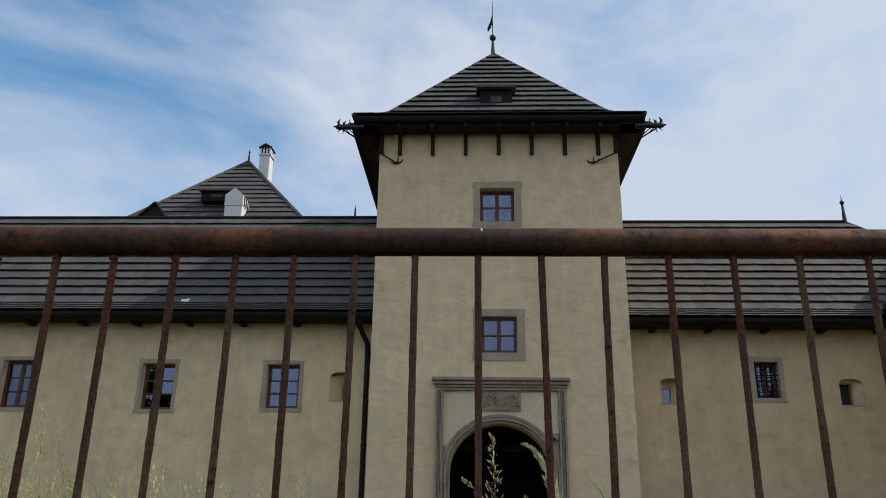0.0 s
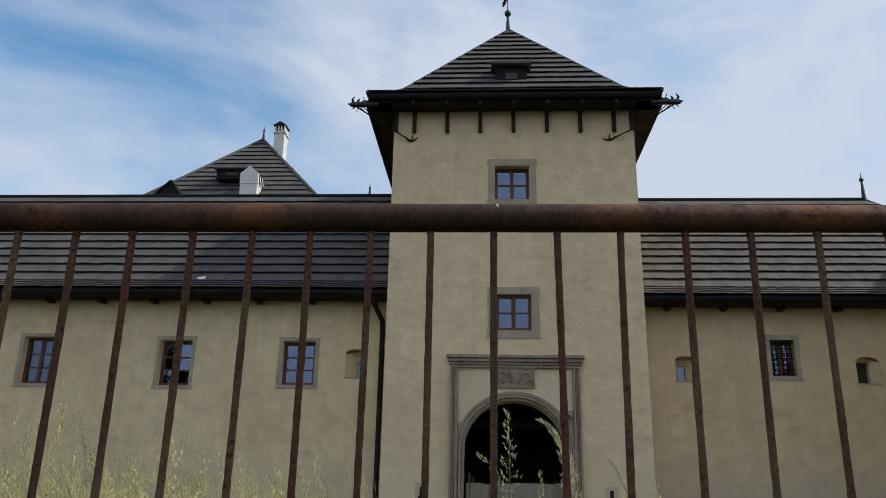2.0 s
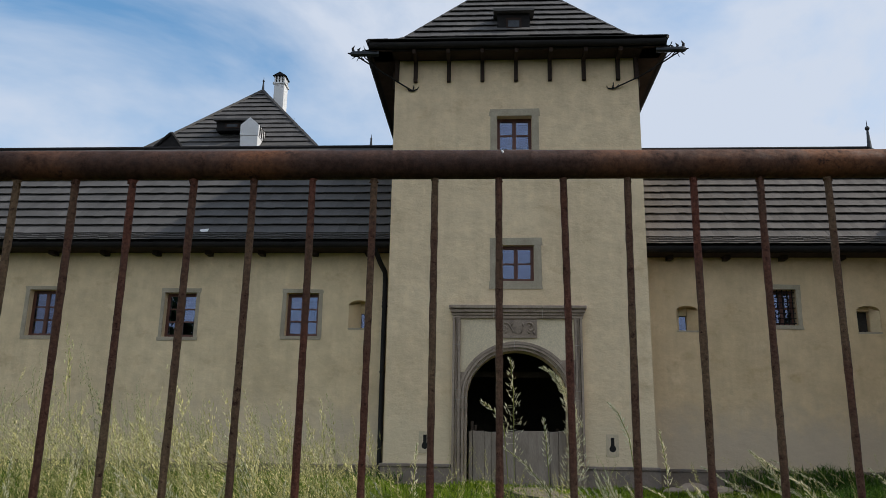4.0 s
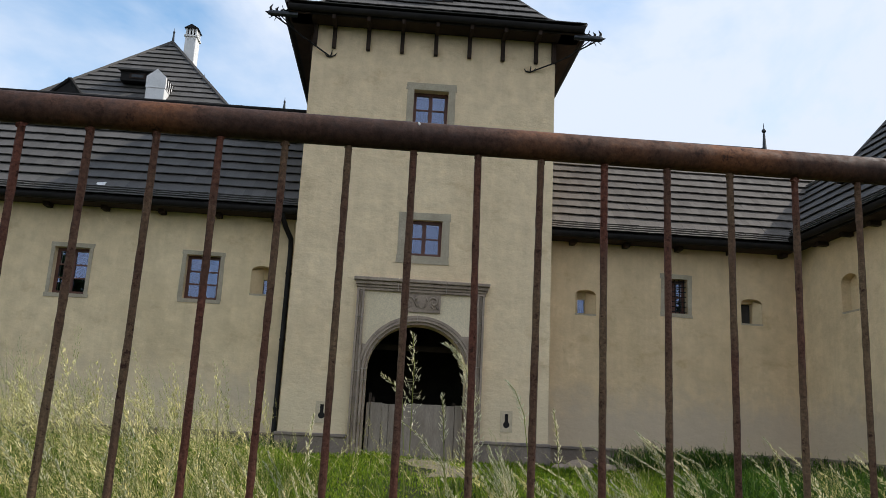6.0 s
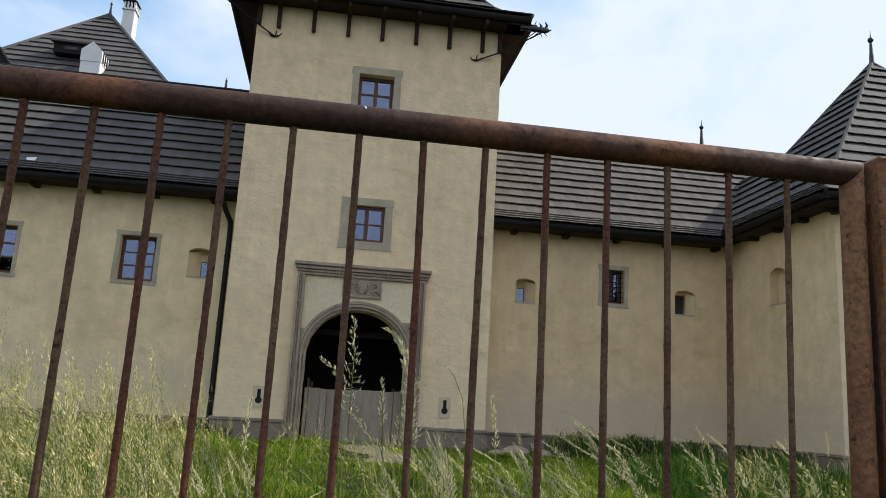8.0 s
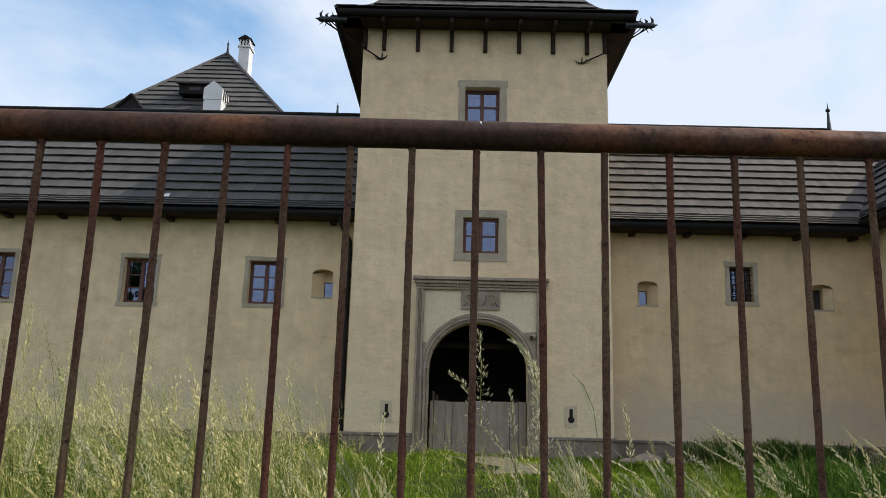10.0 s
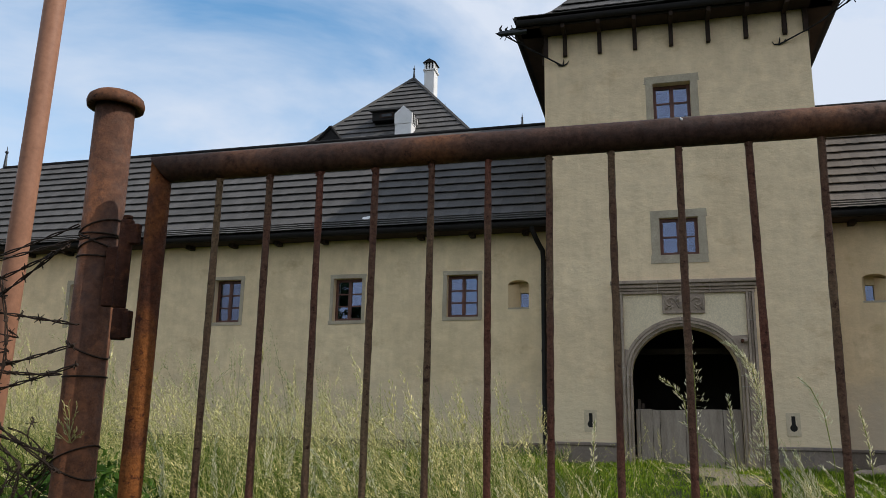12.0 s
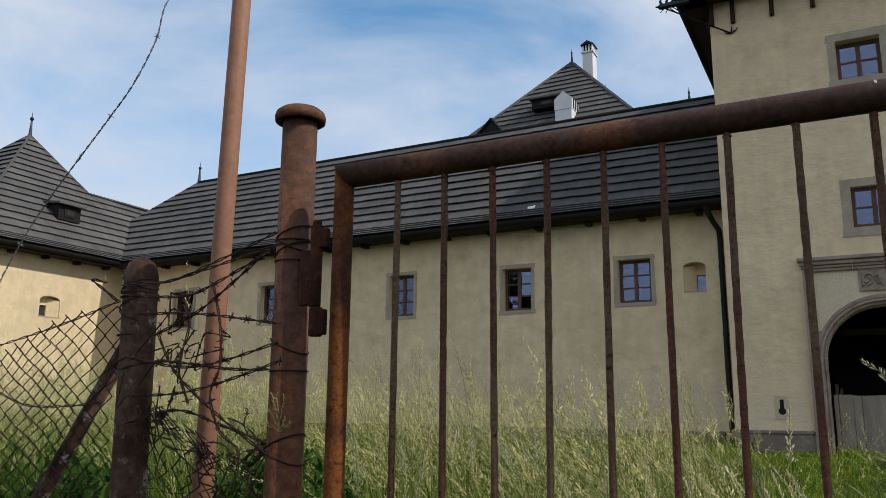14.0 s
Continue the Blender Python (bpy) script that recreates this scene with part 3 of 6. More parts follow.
for nm, x0, x1, z in (("plinth_west_wing", XL, TX0 - 0.07, 1.0), ("plinth_east_wing", TX1 + 0.07, XR, 1.02)):
    bm = bmesh.new()
    box(bm, x0, x1, YW - 0.06, YW + 0.3, 0, z - 0.08)
    box(bm, x0, x1, YW - 0.10, YW + 0.3, z - 0.079, z, 0.015)
    tagged(part(nm, bm, PLINTH), "grey-brown stone plinth under the castle wing", "plinth", kind="structure")
bm = bmesh.new()
box(bm, XR - 0.06, XR + 0.3, EAST_Y0 - 0.05, YW - 0.11, 0, 0.95)
box(bm, XR - 0.10, XR + 0.3, EAST_Y0 - 0.08, YW - 0.11, 0.951, 1.03, 0.015)
tagged(part("plinth_east_tower", bm, PLINTH), "grey-brown stone plinth under the corner tower", "plinth", kind="structure")
bm = bmesh.new()
box(bm, XL - 0.3, XL + 0.06, WEST_Y0 - 0.05, YW - 0.11, 0, 0.95)
box(bm, XL - 0.3, XL + 0.10, WEST_Y0 - 0.08, YW - 0.11, 0.951, 1.03, 0.015)
tagged(part("plinth_west_tower", bm, PLINTH), "grey-brown stone plinth under the corner tower", "plinth", kind="structure")

# ---------------------------------------------------------------- windows and loopholes


def make_window(i, x0, x1, z0, z1, y, cols, rows, label, recess=0.2, surround=0.14, sill=0.14, flush=False):
    """A casement window in its stone surround: sashes, glazing bars and panes of their own."""
    root = thing("window_%d" % i, label, "window", kind="structure", at=(0, 0, 0))
    rng = random.Random(i)
    # surround: four stones, a little uneven, just proud of the plaster
    s = surround
    for a0, a1, b0, b1 in ((x0 - s, x0, z0, z1), (x1, x1 + s, z0, z1), (x0 - s * 1.05, x1 + s * 1.1, z1, z1 + s), (x0 - s * 1.1, x1 + s, z0 - sill, z0)):
        bm = boxed(a0 + 0.001, a1 - 0.001, y - 0.022, y + recess + 0.12, b0 + 0.001, b1 - 0.001)
        for v in bm.verts:
            if v.co.y < y:
                far_x = abs(v.co.x - (x0 + x1) / 2) > (x1 - x0) / 2 + 0.01
                far_z = abs(v.co.z - (z0 + z1) / 2) > (z1 - z0) / 2 + 0.01
                v.co.x += rng.uniform(-0.02, 0.02) if far_x else 0
                v.co.z += rng.uniform(-0.02, 0.02) if far_z else 0
        part("surround_stone", bm, SURROUND, root, "grey-beige stone window surround")
    yf, f = y + recess, 0.085
    frame_ob = None
    bm = bmesh.new()
    box(bm, x0, x1, yf, yf + 0.07, z1 - f, z1)
    box(bm, x0, x1, yf, yf + 0.07, z0, z0 + f)
    box(bm, x0, x0 + f, yf, yf + 0.07, z0 + f, z1 - f)
    box(bm, x1 - f, x1, yf, yf + 0.07, z0 + f, z1 - f)
    frame_ob = part("window_frame", bm, FRAME_WOOD, root, "brown wooden window frame")
    gx0, gx1, gz0, gz1 = x0 + f, x1 - f, z0 + f, z1 - f
    cw, rh = (gx1 - gx0) / cols, (gz1 - gz0) / rows
    for c in range(1, cols):
        x = gx0 + c * cw
        part("mullion", boxed(x - 0.052, x + 0.052, yf - 0.008, yf + 0.06, gz0, gz1, 0.006), FRAME_WOOD, frame_ob)
    for r in range(1, rows):
        z = gz0 + r * rh
        for c in range(cols):
            part("glazing_bar", boxed(gx0 + c * cw + (0.052 if c else 0), gx0 + (c + 1) * cw - (0.052 if c < cols - 1 else 0), yf + 0.005, yf + 0.05, z - 0.02, z + 0.02), FRAME_WOOD, frame_ob)
    for c in range(cols):
        for r in range(rows):
            a0, a1 = gx0 + c * cw + (0.052 if c else 0), gx0 + (c + 1) * cw - (0.052 if c < cols - 1 else 0)
            b0, b1 = gz0 + r * rh + (0.02 if r else 0), gz0 + (r + 1) * rh - (0.02 if r < rows - 1 else 0)
            bm = boxed(a0, a1, yf + 0.03, yf + 0.036, b0, b1)
            t, q = rng.uniform(-0.004, 0.004), rng.uniform(-0.004, 0.004)
            for v in bm.verts:
                v.co.y += t * (1 if v.co.x > (a0 + a1) / 2 else -1) + q * (1 if v.co.z > (b0 + b1) / 2 else -1)
            pane = part("pane", bm, GLASS, root)
            pane.visible_shadow = False
    return root


for i, w in enumerate(WINDOWS_LEFT):
    make_window(i + 1, *w, YW, 2, 3, "deep brown wooden casement window with six panes and stone surround", surround=0.115, sill=0.10)
TWL = "brown wooden casement window with four panes in grey stone surround"
make_window(6, *TW1, YT, 2, 2, TWL, recess=0.22, surround=0.20, sill=0.17)
make_window(7, *TW2, YT, 2, 2, TWL, recess=0.12, surround=0.21, sill=0.2)
barred = make_window(8, *WINDOW_RIGHT, YW, 2, 2, "small window behind a woven iron grille in stone surround", recess=0.22, surround=0.125, sill=0.10)
x0, x1, z0, z1 = WINDOW_RIGHT
for k in range(5):
    x = x0 + (k + 0.5) * (x1 - x0) / 5
    bm = bmesh.new()
    tube(bm, [(x, YW + 0.1 + (0.012 if k % 2 else -0.012), z0), (x, YW + 0.1 + (0.012 if k % 2 else -0.012), z1)], 0.014, 6)
    part("grille_rod", bm, FASCIA, barred, "black wrought-iron grille rod")
for k in range(7):
    z = z0 + (k + 0.5) * (z1 - z0) / 7
    bm = bmesh.new()
    tube(bm, [(x0, YW + 0.1, z), (x1, YW + 0.1, z)], 0.013, 6)
    part("grille_rod", bm, FASCIA, barred, "black wrought-iron grille rod")


def make_loophole(i, n, slit, label, place=None, depth=0.55, rise=0.13, glazed=True):
    """A splayed recess with a small slit at its back."""
    x0, x1, z0, z1 = n
    root = thing("loophole_%d" % i, label, "loophole", kind="structure")
    put = place or (lambda v: v)
    th = 0.16 if depth > 0.4 else 0.05
    bm = bmesh.new()
    slab(bm, arch_loop(x0 - 0.05, x1 + 0.05, z0 - 0.05, z1, rise + 0.05, 8), [rect_loop(*slit)], depth - th, depth, put)
    part("back", bm, PLASTER, root)
    bm = bmesh.new()
    r = bmesh.ops.create_cube(bm, size=1)
    for v in r["verts"]:
        v.co = put(Vector(((x0 + x1) / 2 + v.co.x * (x1 - x0 + 0.02), depth * 0.42 + v.co.y * depth * 0.84 - 0.01, z0 - 0.02 + v.co.z * 0.05 + (0.03 if v.co.y > 0 else 0))))
    part("sill", bm, SURROUND, root, "pale stone loophole sill")
    if slit[1] - slit[0] > 0.05:
        for xa, xb in ((x0, slit[0]), (x1, slit[1])):
            bm = bmesh.new()
            low = [bm.verts.new(put(Vector((x, y, z0)))) for x, y in ((xa, 0.03), (xa, depth - th - 0.01), (xb, depth - th - 0.01))]
            top = [bm.verts.new(put(Vector((x, y, z)))) for x, y, z in ((xa, 0.03, z1 - 0.01), (xa, depth - th - 0.01, z1 - 0.01), (xb, depth - th - 0.01, z1 + rise * 0.9))]
            bm.faces.new(low)
            bm.faces.new(list(reversed(top)))
            for k in range(3):
                bm.faces.new((low[k], low[(k + 1) % 3], top[(k + 1) % 3], top[k]))
            part("jamb", bm, PLASTER, root, "splayed plaster jamb")
    # unglazed slits get an added dark plate in place of the shade within
    if not glazed and slit[1] - slit[0] > 0.05:
        bm = bmesh.new()
        r = bmesh.ops.create_cube(bm, size=1)
        for v in r["verts"]:
            v.co = put(Vector(((slit[0] + slit[1]) / 2 + v.co.x * (slit[1] - slit[0] + 0.1), depth + 0.02 + v.co.y * 0.03, (slit[2] + slit[3]) / 2 + v.co.z * (slit[3] - slit[2] + 0.1))))
        part("shutter", bm, INSIDE_SHADE, root, "dark plate that paints the shade inside the slit")
    if glazed:
        bm = bmesh.new()
        r = bmesh.ops.create_cube(bm, size=1)
        for v in r["verts"]:
            v.co = put(Vector(((slit[0] + slit[1]) / 2 + v.co.x * (slit[1] - slit[0]), depth - 0.08 + v.co.y * 0.008, (slit[2] + slit[3]) / 2 + v.co.z * (slit[3] - slit[2]))))
        part("pane", bm, GLASS, root).visible_shadow = False
    return root


def front(v):
    return Vector((v.x, v.y + YW, v.z))


LL = "arched plaster loophole with a narrow glazed slit"
make_loophole(1, NICHES_LEFT[0], (-3.60, -3.36, 4.65, 5.10), LL, front)
make_loophole(2, NICHES_RIGHT[0], (5.24, 5.46, 4.66, 5.08), LL, front)
make_loophole(3, NICHES_RIGHT[1], (9.98, 10.30, 4.62, 5.22), "arched plaster loophole with a dark open slit", front, depth=0.45, glazed=False)
make_loophole(4, (17.57, 18.39, 4.62, 5.22), (17.76, 18.02, 4.63, 5.04), "arched plaster loophole with a dark open slit",
              lambda v: Vector((XL - v.y, v.x, v.z)), depth=0.32, rise=0.15, glazed=False)
make_loophole(5, (18.40, 19.12, 4.78, 5.55), (18.60, 18.601, 4.9, 4.901), "shallow blind arched niche in the plaster",
              lambda v: Vector((XR + v.y, v.x, v.z)), depth=0.3, rise=0.2, glazed=False)

# ---------------------------------------------------------------- portal of the gateway

portal = thing("portal", "carved grey stone gateway surround with cornice and coat of arms", "portal", kind="structure")
# square frame: stacked jamb stones in three steps
for side, xa, xb in ((-1, -0.93, -0.72), (1, 2.22, 2.42)):
    for z0, z1 in ((0.3, 1.02), (1.025, 2.66), (2.665, 2.9), (2.905, 4.05), (4.055, 4.755)):
        bm = bmesh.new()
        w = (xb - xa) / 3
        for k in range(3):
            d = (0.15, 0.07, 0.11)[k] if side < 0 else (0.11, 0.07, 0.15)[k]
            box(bm, xa + k * w + 0.006, xa + (k + 1) * w - 0.006, YT - d, YT + 0.1, z0, z1)
        part("jamb_stone", bm, STONE, portal)
# cornice: stacked mouldings
for z0, z1, d, e in ((4.755, 4.825, 0.09, 0.0), (4.83, 4.895, 0.12, 0.02), (4.90, 4.99, 0.17, 0.05), (4.995, 5.085, 0.23, 0.09)):
    bm = bmesh.new()
    for a, b in ((-0.93 - e, 0.14), (0.144, 1.40), (1.404, 2.45 + e)):
        box(bm, a, b, YT - d, YT + 0.1, z0, z1, 0.012)
    part("cornice_course", bm, STONE, portal)
# pale field inside the frame, with the arch cut out
bm = bmesh.new()
arc = [(0.73 + 1.30 * math.cos(a), 2.72 + 1.23 * math.sin(a)) for a in [math.pi * k / 22 for k in range(23)]]
slab(bm, [(-0.72, 4.755), (-0.72, 2.73)] + list(reversed(arc)) + [(2.22, 2.73), (2.22, 4.755)], [], YT - 0.012, YT + 0.05)
part("portal_field", bm, PALE_PLASTER, portal, "pale plaster field above the arch")
# arch and its jambs in three rolls
for inner, outer, d in ((0.0, 0.060, 0.03), (0.075, 0.135, 0.10), (0.150, 0.225, 0.075)):
    bm = bmesh.new()
    strip_arch(bm, *GATE, GATE_SPRING, GATE_RISE, inner, outer, YT - d, YT + 0.12)
    part("arch_moulding", bm, STONE, portal)
    for x0, x1 in ((GATE[0] - outer, GATE[0] - inner), (GATE[1] + inner, GATE[1] + outer)):
        for z0, z1 in ((0.3, 1.35), (1.355, 2.45), (2.455, 2.715)):
            part("arch_jamb", boxed(x0, x1, YT - d - (0.015 if z0 > 2 else 0), YT + 0.12, z0, z1, 0.008), STONE, portal)
# flank stones between the arch and the frame
for side, top, edge in ((-1, 28, -0.715), (1, 42, 2.215)):
    pts = [(0.73 + side * 1.50 * math.cos(radians(a)), GATE_SPRING + 1.43 * math.sin(radians(a))) for a in range(6, top + 1, 4)]
    pts = [p for p in pts if (p[0] - edge) * side < -0.01]
    bm = bmesh.new()
    slab(bm, pts + [(edge, pts[-1][1] + 0.02), (edge, pts[0][1])], [], YT - 0.045, YT + 0.04)
    part("flank_stone", bm, STONE, portal)
# pale mortar joints between the stones
for x0, x1 in ((GATE[0] - 0.225, GATE[0]), (GATE[1], GATE[1] + 0.225)):
    for z in (2.452, 2.718):
        part("mortar_joint", boxed(x0, x1, YT - 0.103, YT + 0.05, z - 0.006, z + 0.006), MORTAR, portal, "pale mortar joint")
for xa, xb in ((-0.93, -0.72), (2.22, 2.42)):
    for z in (2.662, 2.902, 4.052):
        part("mortar_joint", boxed(xa, xb, YT - 0.112, YT + 0.05, z - 0.006, z + 0.006), MORTAR, portal)
for deg, d in ((38, 0.104), (92, 0.104), (141, 0.104)):
    a = radians(deg)
    bm = boxed(1.235, 1.465, -0.006, 0.006, -0.05, 0.05)
    for v in bm.verts:
        r, s, q = v.co
        v.co = Vector((0.72 + r * math.cos(a) - s * math.sin(a), YT - d + 0.05 + q, 2.72 + r * math.sin(a) + s * math.cos(a)))
    part("mortar_joint", bm, MORTAR, portal)
for x in (0.142, 1.402):
    part("mortar_joint", boxed(x - 0.008, x + 0.008, YT - 0.172, YT + 0.05, 4.77, 4.985), MORTAR, portal)
# carved panel with scrolls inside a raised rim
panel = part("carved_panel", boxed(0.38, 1.36, YT - 0.05, YT + 0.05, 4.17, 4.66, 0.01), STONE, portal, "worn carved stone relief of scrolls")
for a0, a1, b0, b1 in ((0.36, 1.38, 4.63, 4.69), (0.36, 1.38, 4.14, 4.19), (0.36, 0.41, 4.19, 4.63), (1.33, 1.38, 4.19, 4.63)):
    part("rim", boxed(a0, a1, YT - 0.068, YT - 0.051, b0, b1, 0.004), STONE, panel)
for side in (-1, 1):
    # leaf scroll: a stem that rises from the shield, curls over and ends in a volute
    stem = [(0.87 + side * (0.10 + 0.24 * k / 10), YT - 0.062, 4.27 + 0.27 * math.sin(0.62 * math.pi * k / 10)) for k in range(11)]
    curl = []
    for k in range(14):
        a, rad = 1.45 - 0.52 * k, 0.115 - 0.0065 * k
        curl.append((0.87 + side * (0.335 + rad * math.cos(a) * 0.85), YT - 0.066, 4.415 + rad * math.sin(a)))
    bm = bmesh.new()
    tube(bm, stem, [0.016 + 0.0016 * k for k in range(11)], 8)
    part("scroll", bm, STONE, panel, smooth=True)
    bm = bmesh.new()
    tube(bm, curl, [0.030 - 0.0012 * k for k in range(14)], 8)
    part("scroll", bm, STONE, panel, smooth=True)
    for lx, lz, tx, tz in ((0.17, 4.44, 0.10, 4.56), (0.25, 4.33, 0.33, 4.24), (0.40, 4.33, 0.44, 4.23)):
        bm = bmesh.new()
        a, b = Vector((0.87 + side * lx, YT - 0.06, lz)), Vector((0.87 + side * tx, YT - 0.058, tz))
        tube(bm, [a, a.lerp(b, 0.5) + Vector((0, -0.012, 0.01)), b], [0.018, 0.030, 0.008], 8)
        part("leaf", bm, STONE, panel, smooth=True)
# shield between the scrolls
bm = bmesh.new()
half = [(0.0, 4.555), (0.05, 4.575), (0.115, 4.56), (0.105, 4.44), (0.085, 4.35), (0.045, 4.275), (0.0, 4.235)]
slab(bm, [(0.87 + x, z) for x, z in half] + [(0.87 - x, z) for x, z in reversed(half[1:-1])], [], YT - 0.085, YT - 0.045)
part("shield", bm, STONE, panel)
panel.location = (-0.115, 0, 0.105)
bm = boxed(2.06, 2.20, YT - 0.16, YT + 0.02, 3.50, 3.62, 0.03)
corbel = part("corbel", bm, STONE, portal, "broken stone hinge corbel")
# solid dark disc drawn for the shade in the corbel's hole
bm = bmesh.new()
tube(bm, [(2.075, YT - 0.172, 3.545), (2.075, YT - 0.10, 3.545)], 0.042, 10)
part("hole_disc", bm, HINGE_RUST, corbel, "dark disc that stands for the shaded hole")

# weathered boards that close the gateway's foot
barrier = thing("plank_barrier", "weathered silver-grey plank barrier standing in the gateway", "barrier", at=(0, 0, 0))
edges_x = [-0.50, -0.40, -0.10, 0.08, 0.68, 1.56, 1.78, 1.99]
rng = random.Random(11)
for a, b in zip(edges_x, edges_x[1:]):
    h = 1.90 + rng.uniform(-0.03, 0.02)
    bm = boxed(a + 0.004, b - 0.006, YT + 0.24 + rng.uniform(0, 0.03), YT + 0.29 + rng.uniform(0, 0.02), 0.42 + rng.uniform(0, 0.05), h, 0.006)
    for v in bm.verts:
        if v.co.z > 1.5:
            v.co.z += rng.uniform(-0.015, 0.015)
            v.co.x += rng.uniform(-0.006, 0.006)
    part("plank", bm, GREY_WOOD, barrier)
bm = bmesh.new()
box(bm, -0.5, 1.98, YT + 0.33, YT + 0.40, 1.66, 1.78)
part("ledger", bm, BEAM_WOOD, barrier)
for x, h in ((-0.45, 2.14), (-0.36, 2.04), (1.74, 1.98)):
    part("stake", boxed(x, x + 0.07, YT + 0.42, YT + 0.5, 0.42, h, 0.006), BEAM_WOOD, barrier)
beam = tagged(part("beam", boxed(-0.6, 2.04, YT + 2.2, YT + 2.36, 3.42, 3.58), BEAM_WOOD), "dark wooden beam across the gate passage", "beam")

# keyhole gun ports
for i, x, z in ((1, -1.60, 1.61), (2, 3.10, 1.60)):
    gp = thing("gun_port_%d" % i, "grey stone block with a keyhole-shaped gun port", "gun port", kind="structure")
    bm = bmesh.new()
    hole = [(x + 0.085 * math.cos(a), z - 0.10 + 0.085 * math.sin(a)) for a in [math.pi * 0.68 + k * (math.pi * 1.64) / 12 for k in range(13)]]
    hole += [(x + 0.045, z + 0.17), (x - 0.045, z + 0.17)]
    slab(bm, rect_loop(x - 0.16, x + 0.15, z - 0.29, z + 0.25), [hole], YT - 0.02, YT - 0.002)
    part("block", bm, BLOCK, gp)
    # black plate paints the shade inside the keyhole; the wall behind is solid
    part("port_shade", boxed(x - 0.12, x + 0.12, YT - 0.0015, YT + 0.01, z - 0.22, z + 0.2), FASCIA, gp)

# ---------------------------------------------------------------- roofs


def eave_line(root, p, q, out, rafters=1.52, first=0.7, drop=0.0):
    """Fascia, gutter and rafter tails along an eave from p to q; out points away from the wall."""
    p, q, out = Vector(p), Vector(q), Vector(out)
    d = (q - p).normalized()
    ln = (q - p).length
    up = Vector((0, 0, 1))

    def obox(a0, a1, o0, o1, z0, z1):
        bm = bmesh.new()
        r = bmesh.ops.create_cube(bm, size=1)
        for v in r["verts"]:
            v.co = p + d * ((a0 + a1) / 2 + v.co.x * (a1 - a0)) + out * ((o0 + o1) / 2 + v.co.y * (o1 - o0)) + up * ((z0 + z1) / 2 + v.co.z * (z1 - z0))
        return bm

    part("fascia", obox(0, ln, -0.06, -0.01, -0.28 - drop, -0.02), FASCIA, root, "tarred fascia board")
    part("soffit", obox(0, ln, -0.62, -0.062, -0.29 - drop, -0.25 - drop), SOFFIT, root, "dark boarded soffit")
    bm = bmesh.new()
    n = 10
    rows = []
    for a in (0, ln):
        ring = [p + d * a + out * (0.075 + 0.10 * math.cos(t)) + up * (-0.08 + 0.135 * math.sin(t)) for t in [math.pi + math.pi * k / n for k in range(n + 1)]]
        ring += [p + d * a + out * (0.075 + 0.09 * math.cos(t)) + up * (-0.08 + 0.125 * math.sin(t)) for t in [2 * math.pi - math.pi * k / n for k in range(n + 1)]]
        rows.append([bm.verts.new(c) for c in ring])
    m = len(rows[0])
    for k in range(m):
        bm.faces.new((rows[0][k], rows[0][(k + 1) % m], rows[1][(k + 1) % m], rows[1][k]))
    bm.faces.new(rows[0])
    bm.faces.new(list(reversed(rows[1])))
    part("gutter", bm, FASCIA, root, "black half-round gutter")
    a = first
    while a < ln - 0.1:
        part("rafter_tail", obox(a - 0.075, a + 0.075, -0.62, -0.3, -0.40 - drop, -0.292 - drop), SOFFIT, root, "dark brown rafter tail")
        a += rafters


EAVE_Z = 7.02
RIDGE_Y = 24.5
WEST_EAVE, WEST_RIDGE = 6.96, 11.33
EAST_EAVE, EAST_RIDGE = 6.84, 11.16


def wing_roof(name, label, x0, x1, ridge0, ridge1, eave, top):
    """A wing's steep roof: hipped at its outer end, running into the gate tower at the other."""
    root = thing(name, label, "roof", kind="structure")
    y0, y1 = 20.35, 28.65
    deck = bmesh.new()
    lo = [deck.verts.new(c) for c in ((x0, y0, eave - 0.02), (x1, y0, eave - 0.02), (x1, y1, eave - 0.02), (x0, y1, eave - 0.02))]
    hi = [deck.verts.new((ridge0, RIDGE_Y, top - 0.02)), deck.verts.new((ridge1, RIDGE_Y, top - 0.02))]
    for f in ((lo[0], lo[1], hi[1], hi[0]), (lo[2], lo[3], hi[0], hi[1]), (lo[1], lo[2], hi[1]), (lo[3], lo[0], hi[0]), (lo[3], lo[2], lo[1], lo[0])):
        deck.faces.new(f)
    part("roof_deck", deck, FASCIA, root)
    sh = Shingles()
    w = Vector((0, RIDGE_Y - y0, top - eave))
    ln = w.length
    span = lambda v: (x0 + (ridge0 - x0) * v / ln, x1 + (ridge1 - x1) * v / ln)  # noqa: E731
    nrm = Vector((1, 0, 0)).cross(w.normalized())
    return root, sh, (Vector((0, y0, eave)), Vector((1, 0, 0)), w, nrm, span, ln)


# west wing
west_roof, sh, g = wing_roof("roof_west_wing", "steep dark tarred shingle roof with a sheet-metal finial", -29.6, TX0, -25.5, TX0, WEST_EAVE, WEST_RIDGE)
WEST_PLANE = g
sh.plane(*g, course=0.47, width=0.26, eave=True, skip=lambda a, v: a > -12.0 and v < 2.85)
tagged(mesh_part("shingles", sh.mesh("shingles"), SHINGLE, west_roof), kind="stuff")
bm = bmesh.new()
tube(bm, [(-25.5, RIDGE_Y, WEST_RIDGE + 0.03), (TX0, RIDGE_Y, WEST_RIDGE + 0.03)], 0.07, 8)
part("ridge_cap", bm, FASCIA, west_roof)
bm = bmesh.new()
tube(bm, [(-25.5, RIDGE_Y, WEST_RIDGE + 0.02), (-29.6, 20.35, WEST_EAVE + 0.02)], 0.05, 8)
part("hip_cap", bm, SHINGLE, west_roof)
spire(west_roof, -25.5, RIDGE_Y, WEST_RIDGE, 0.98, 0.07)
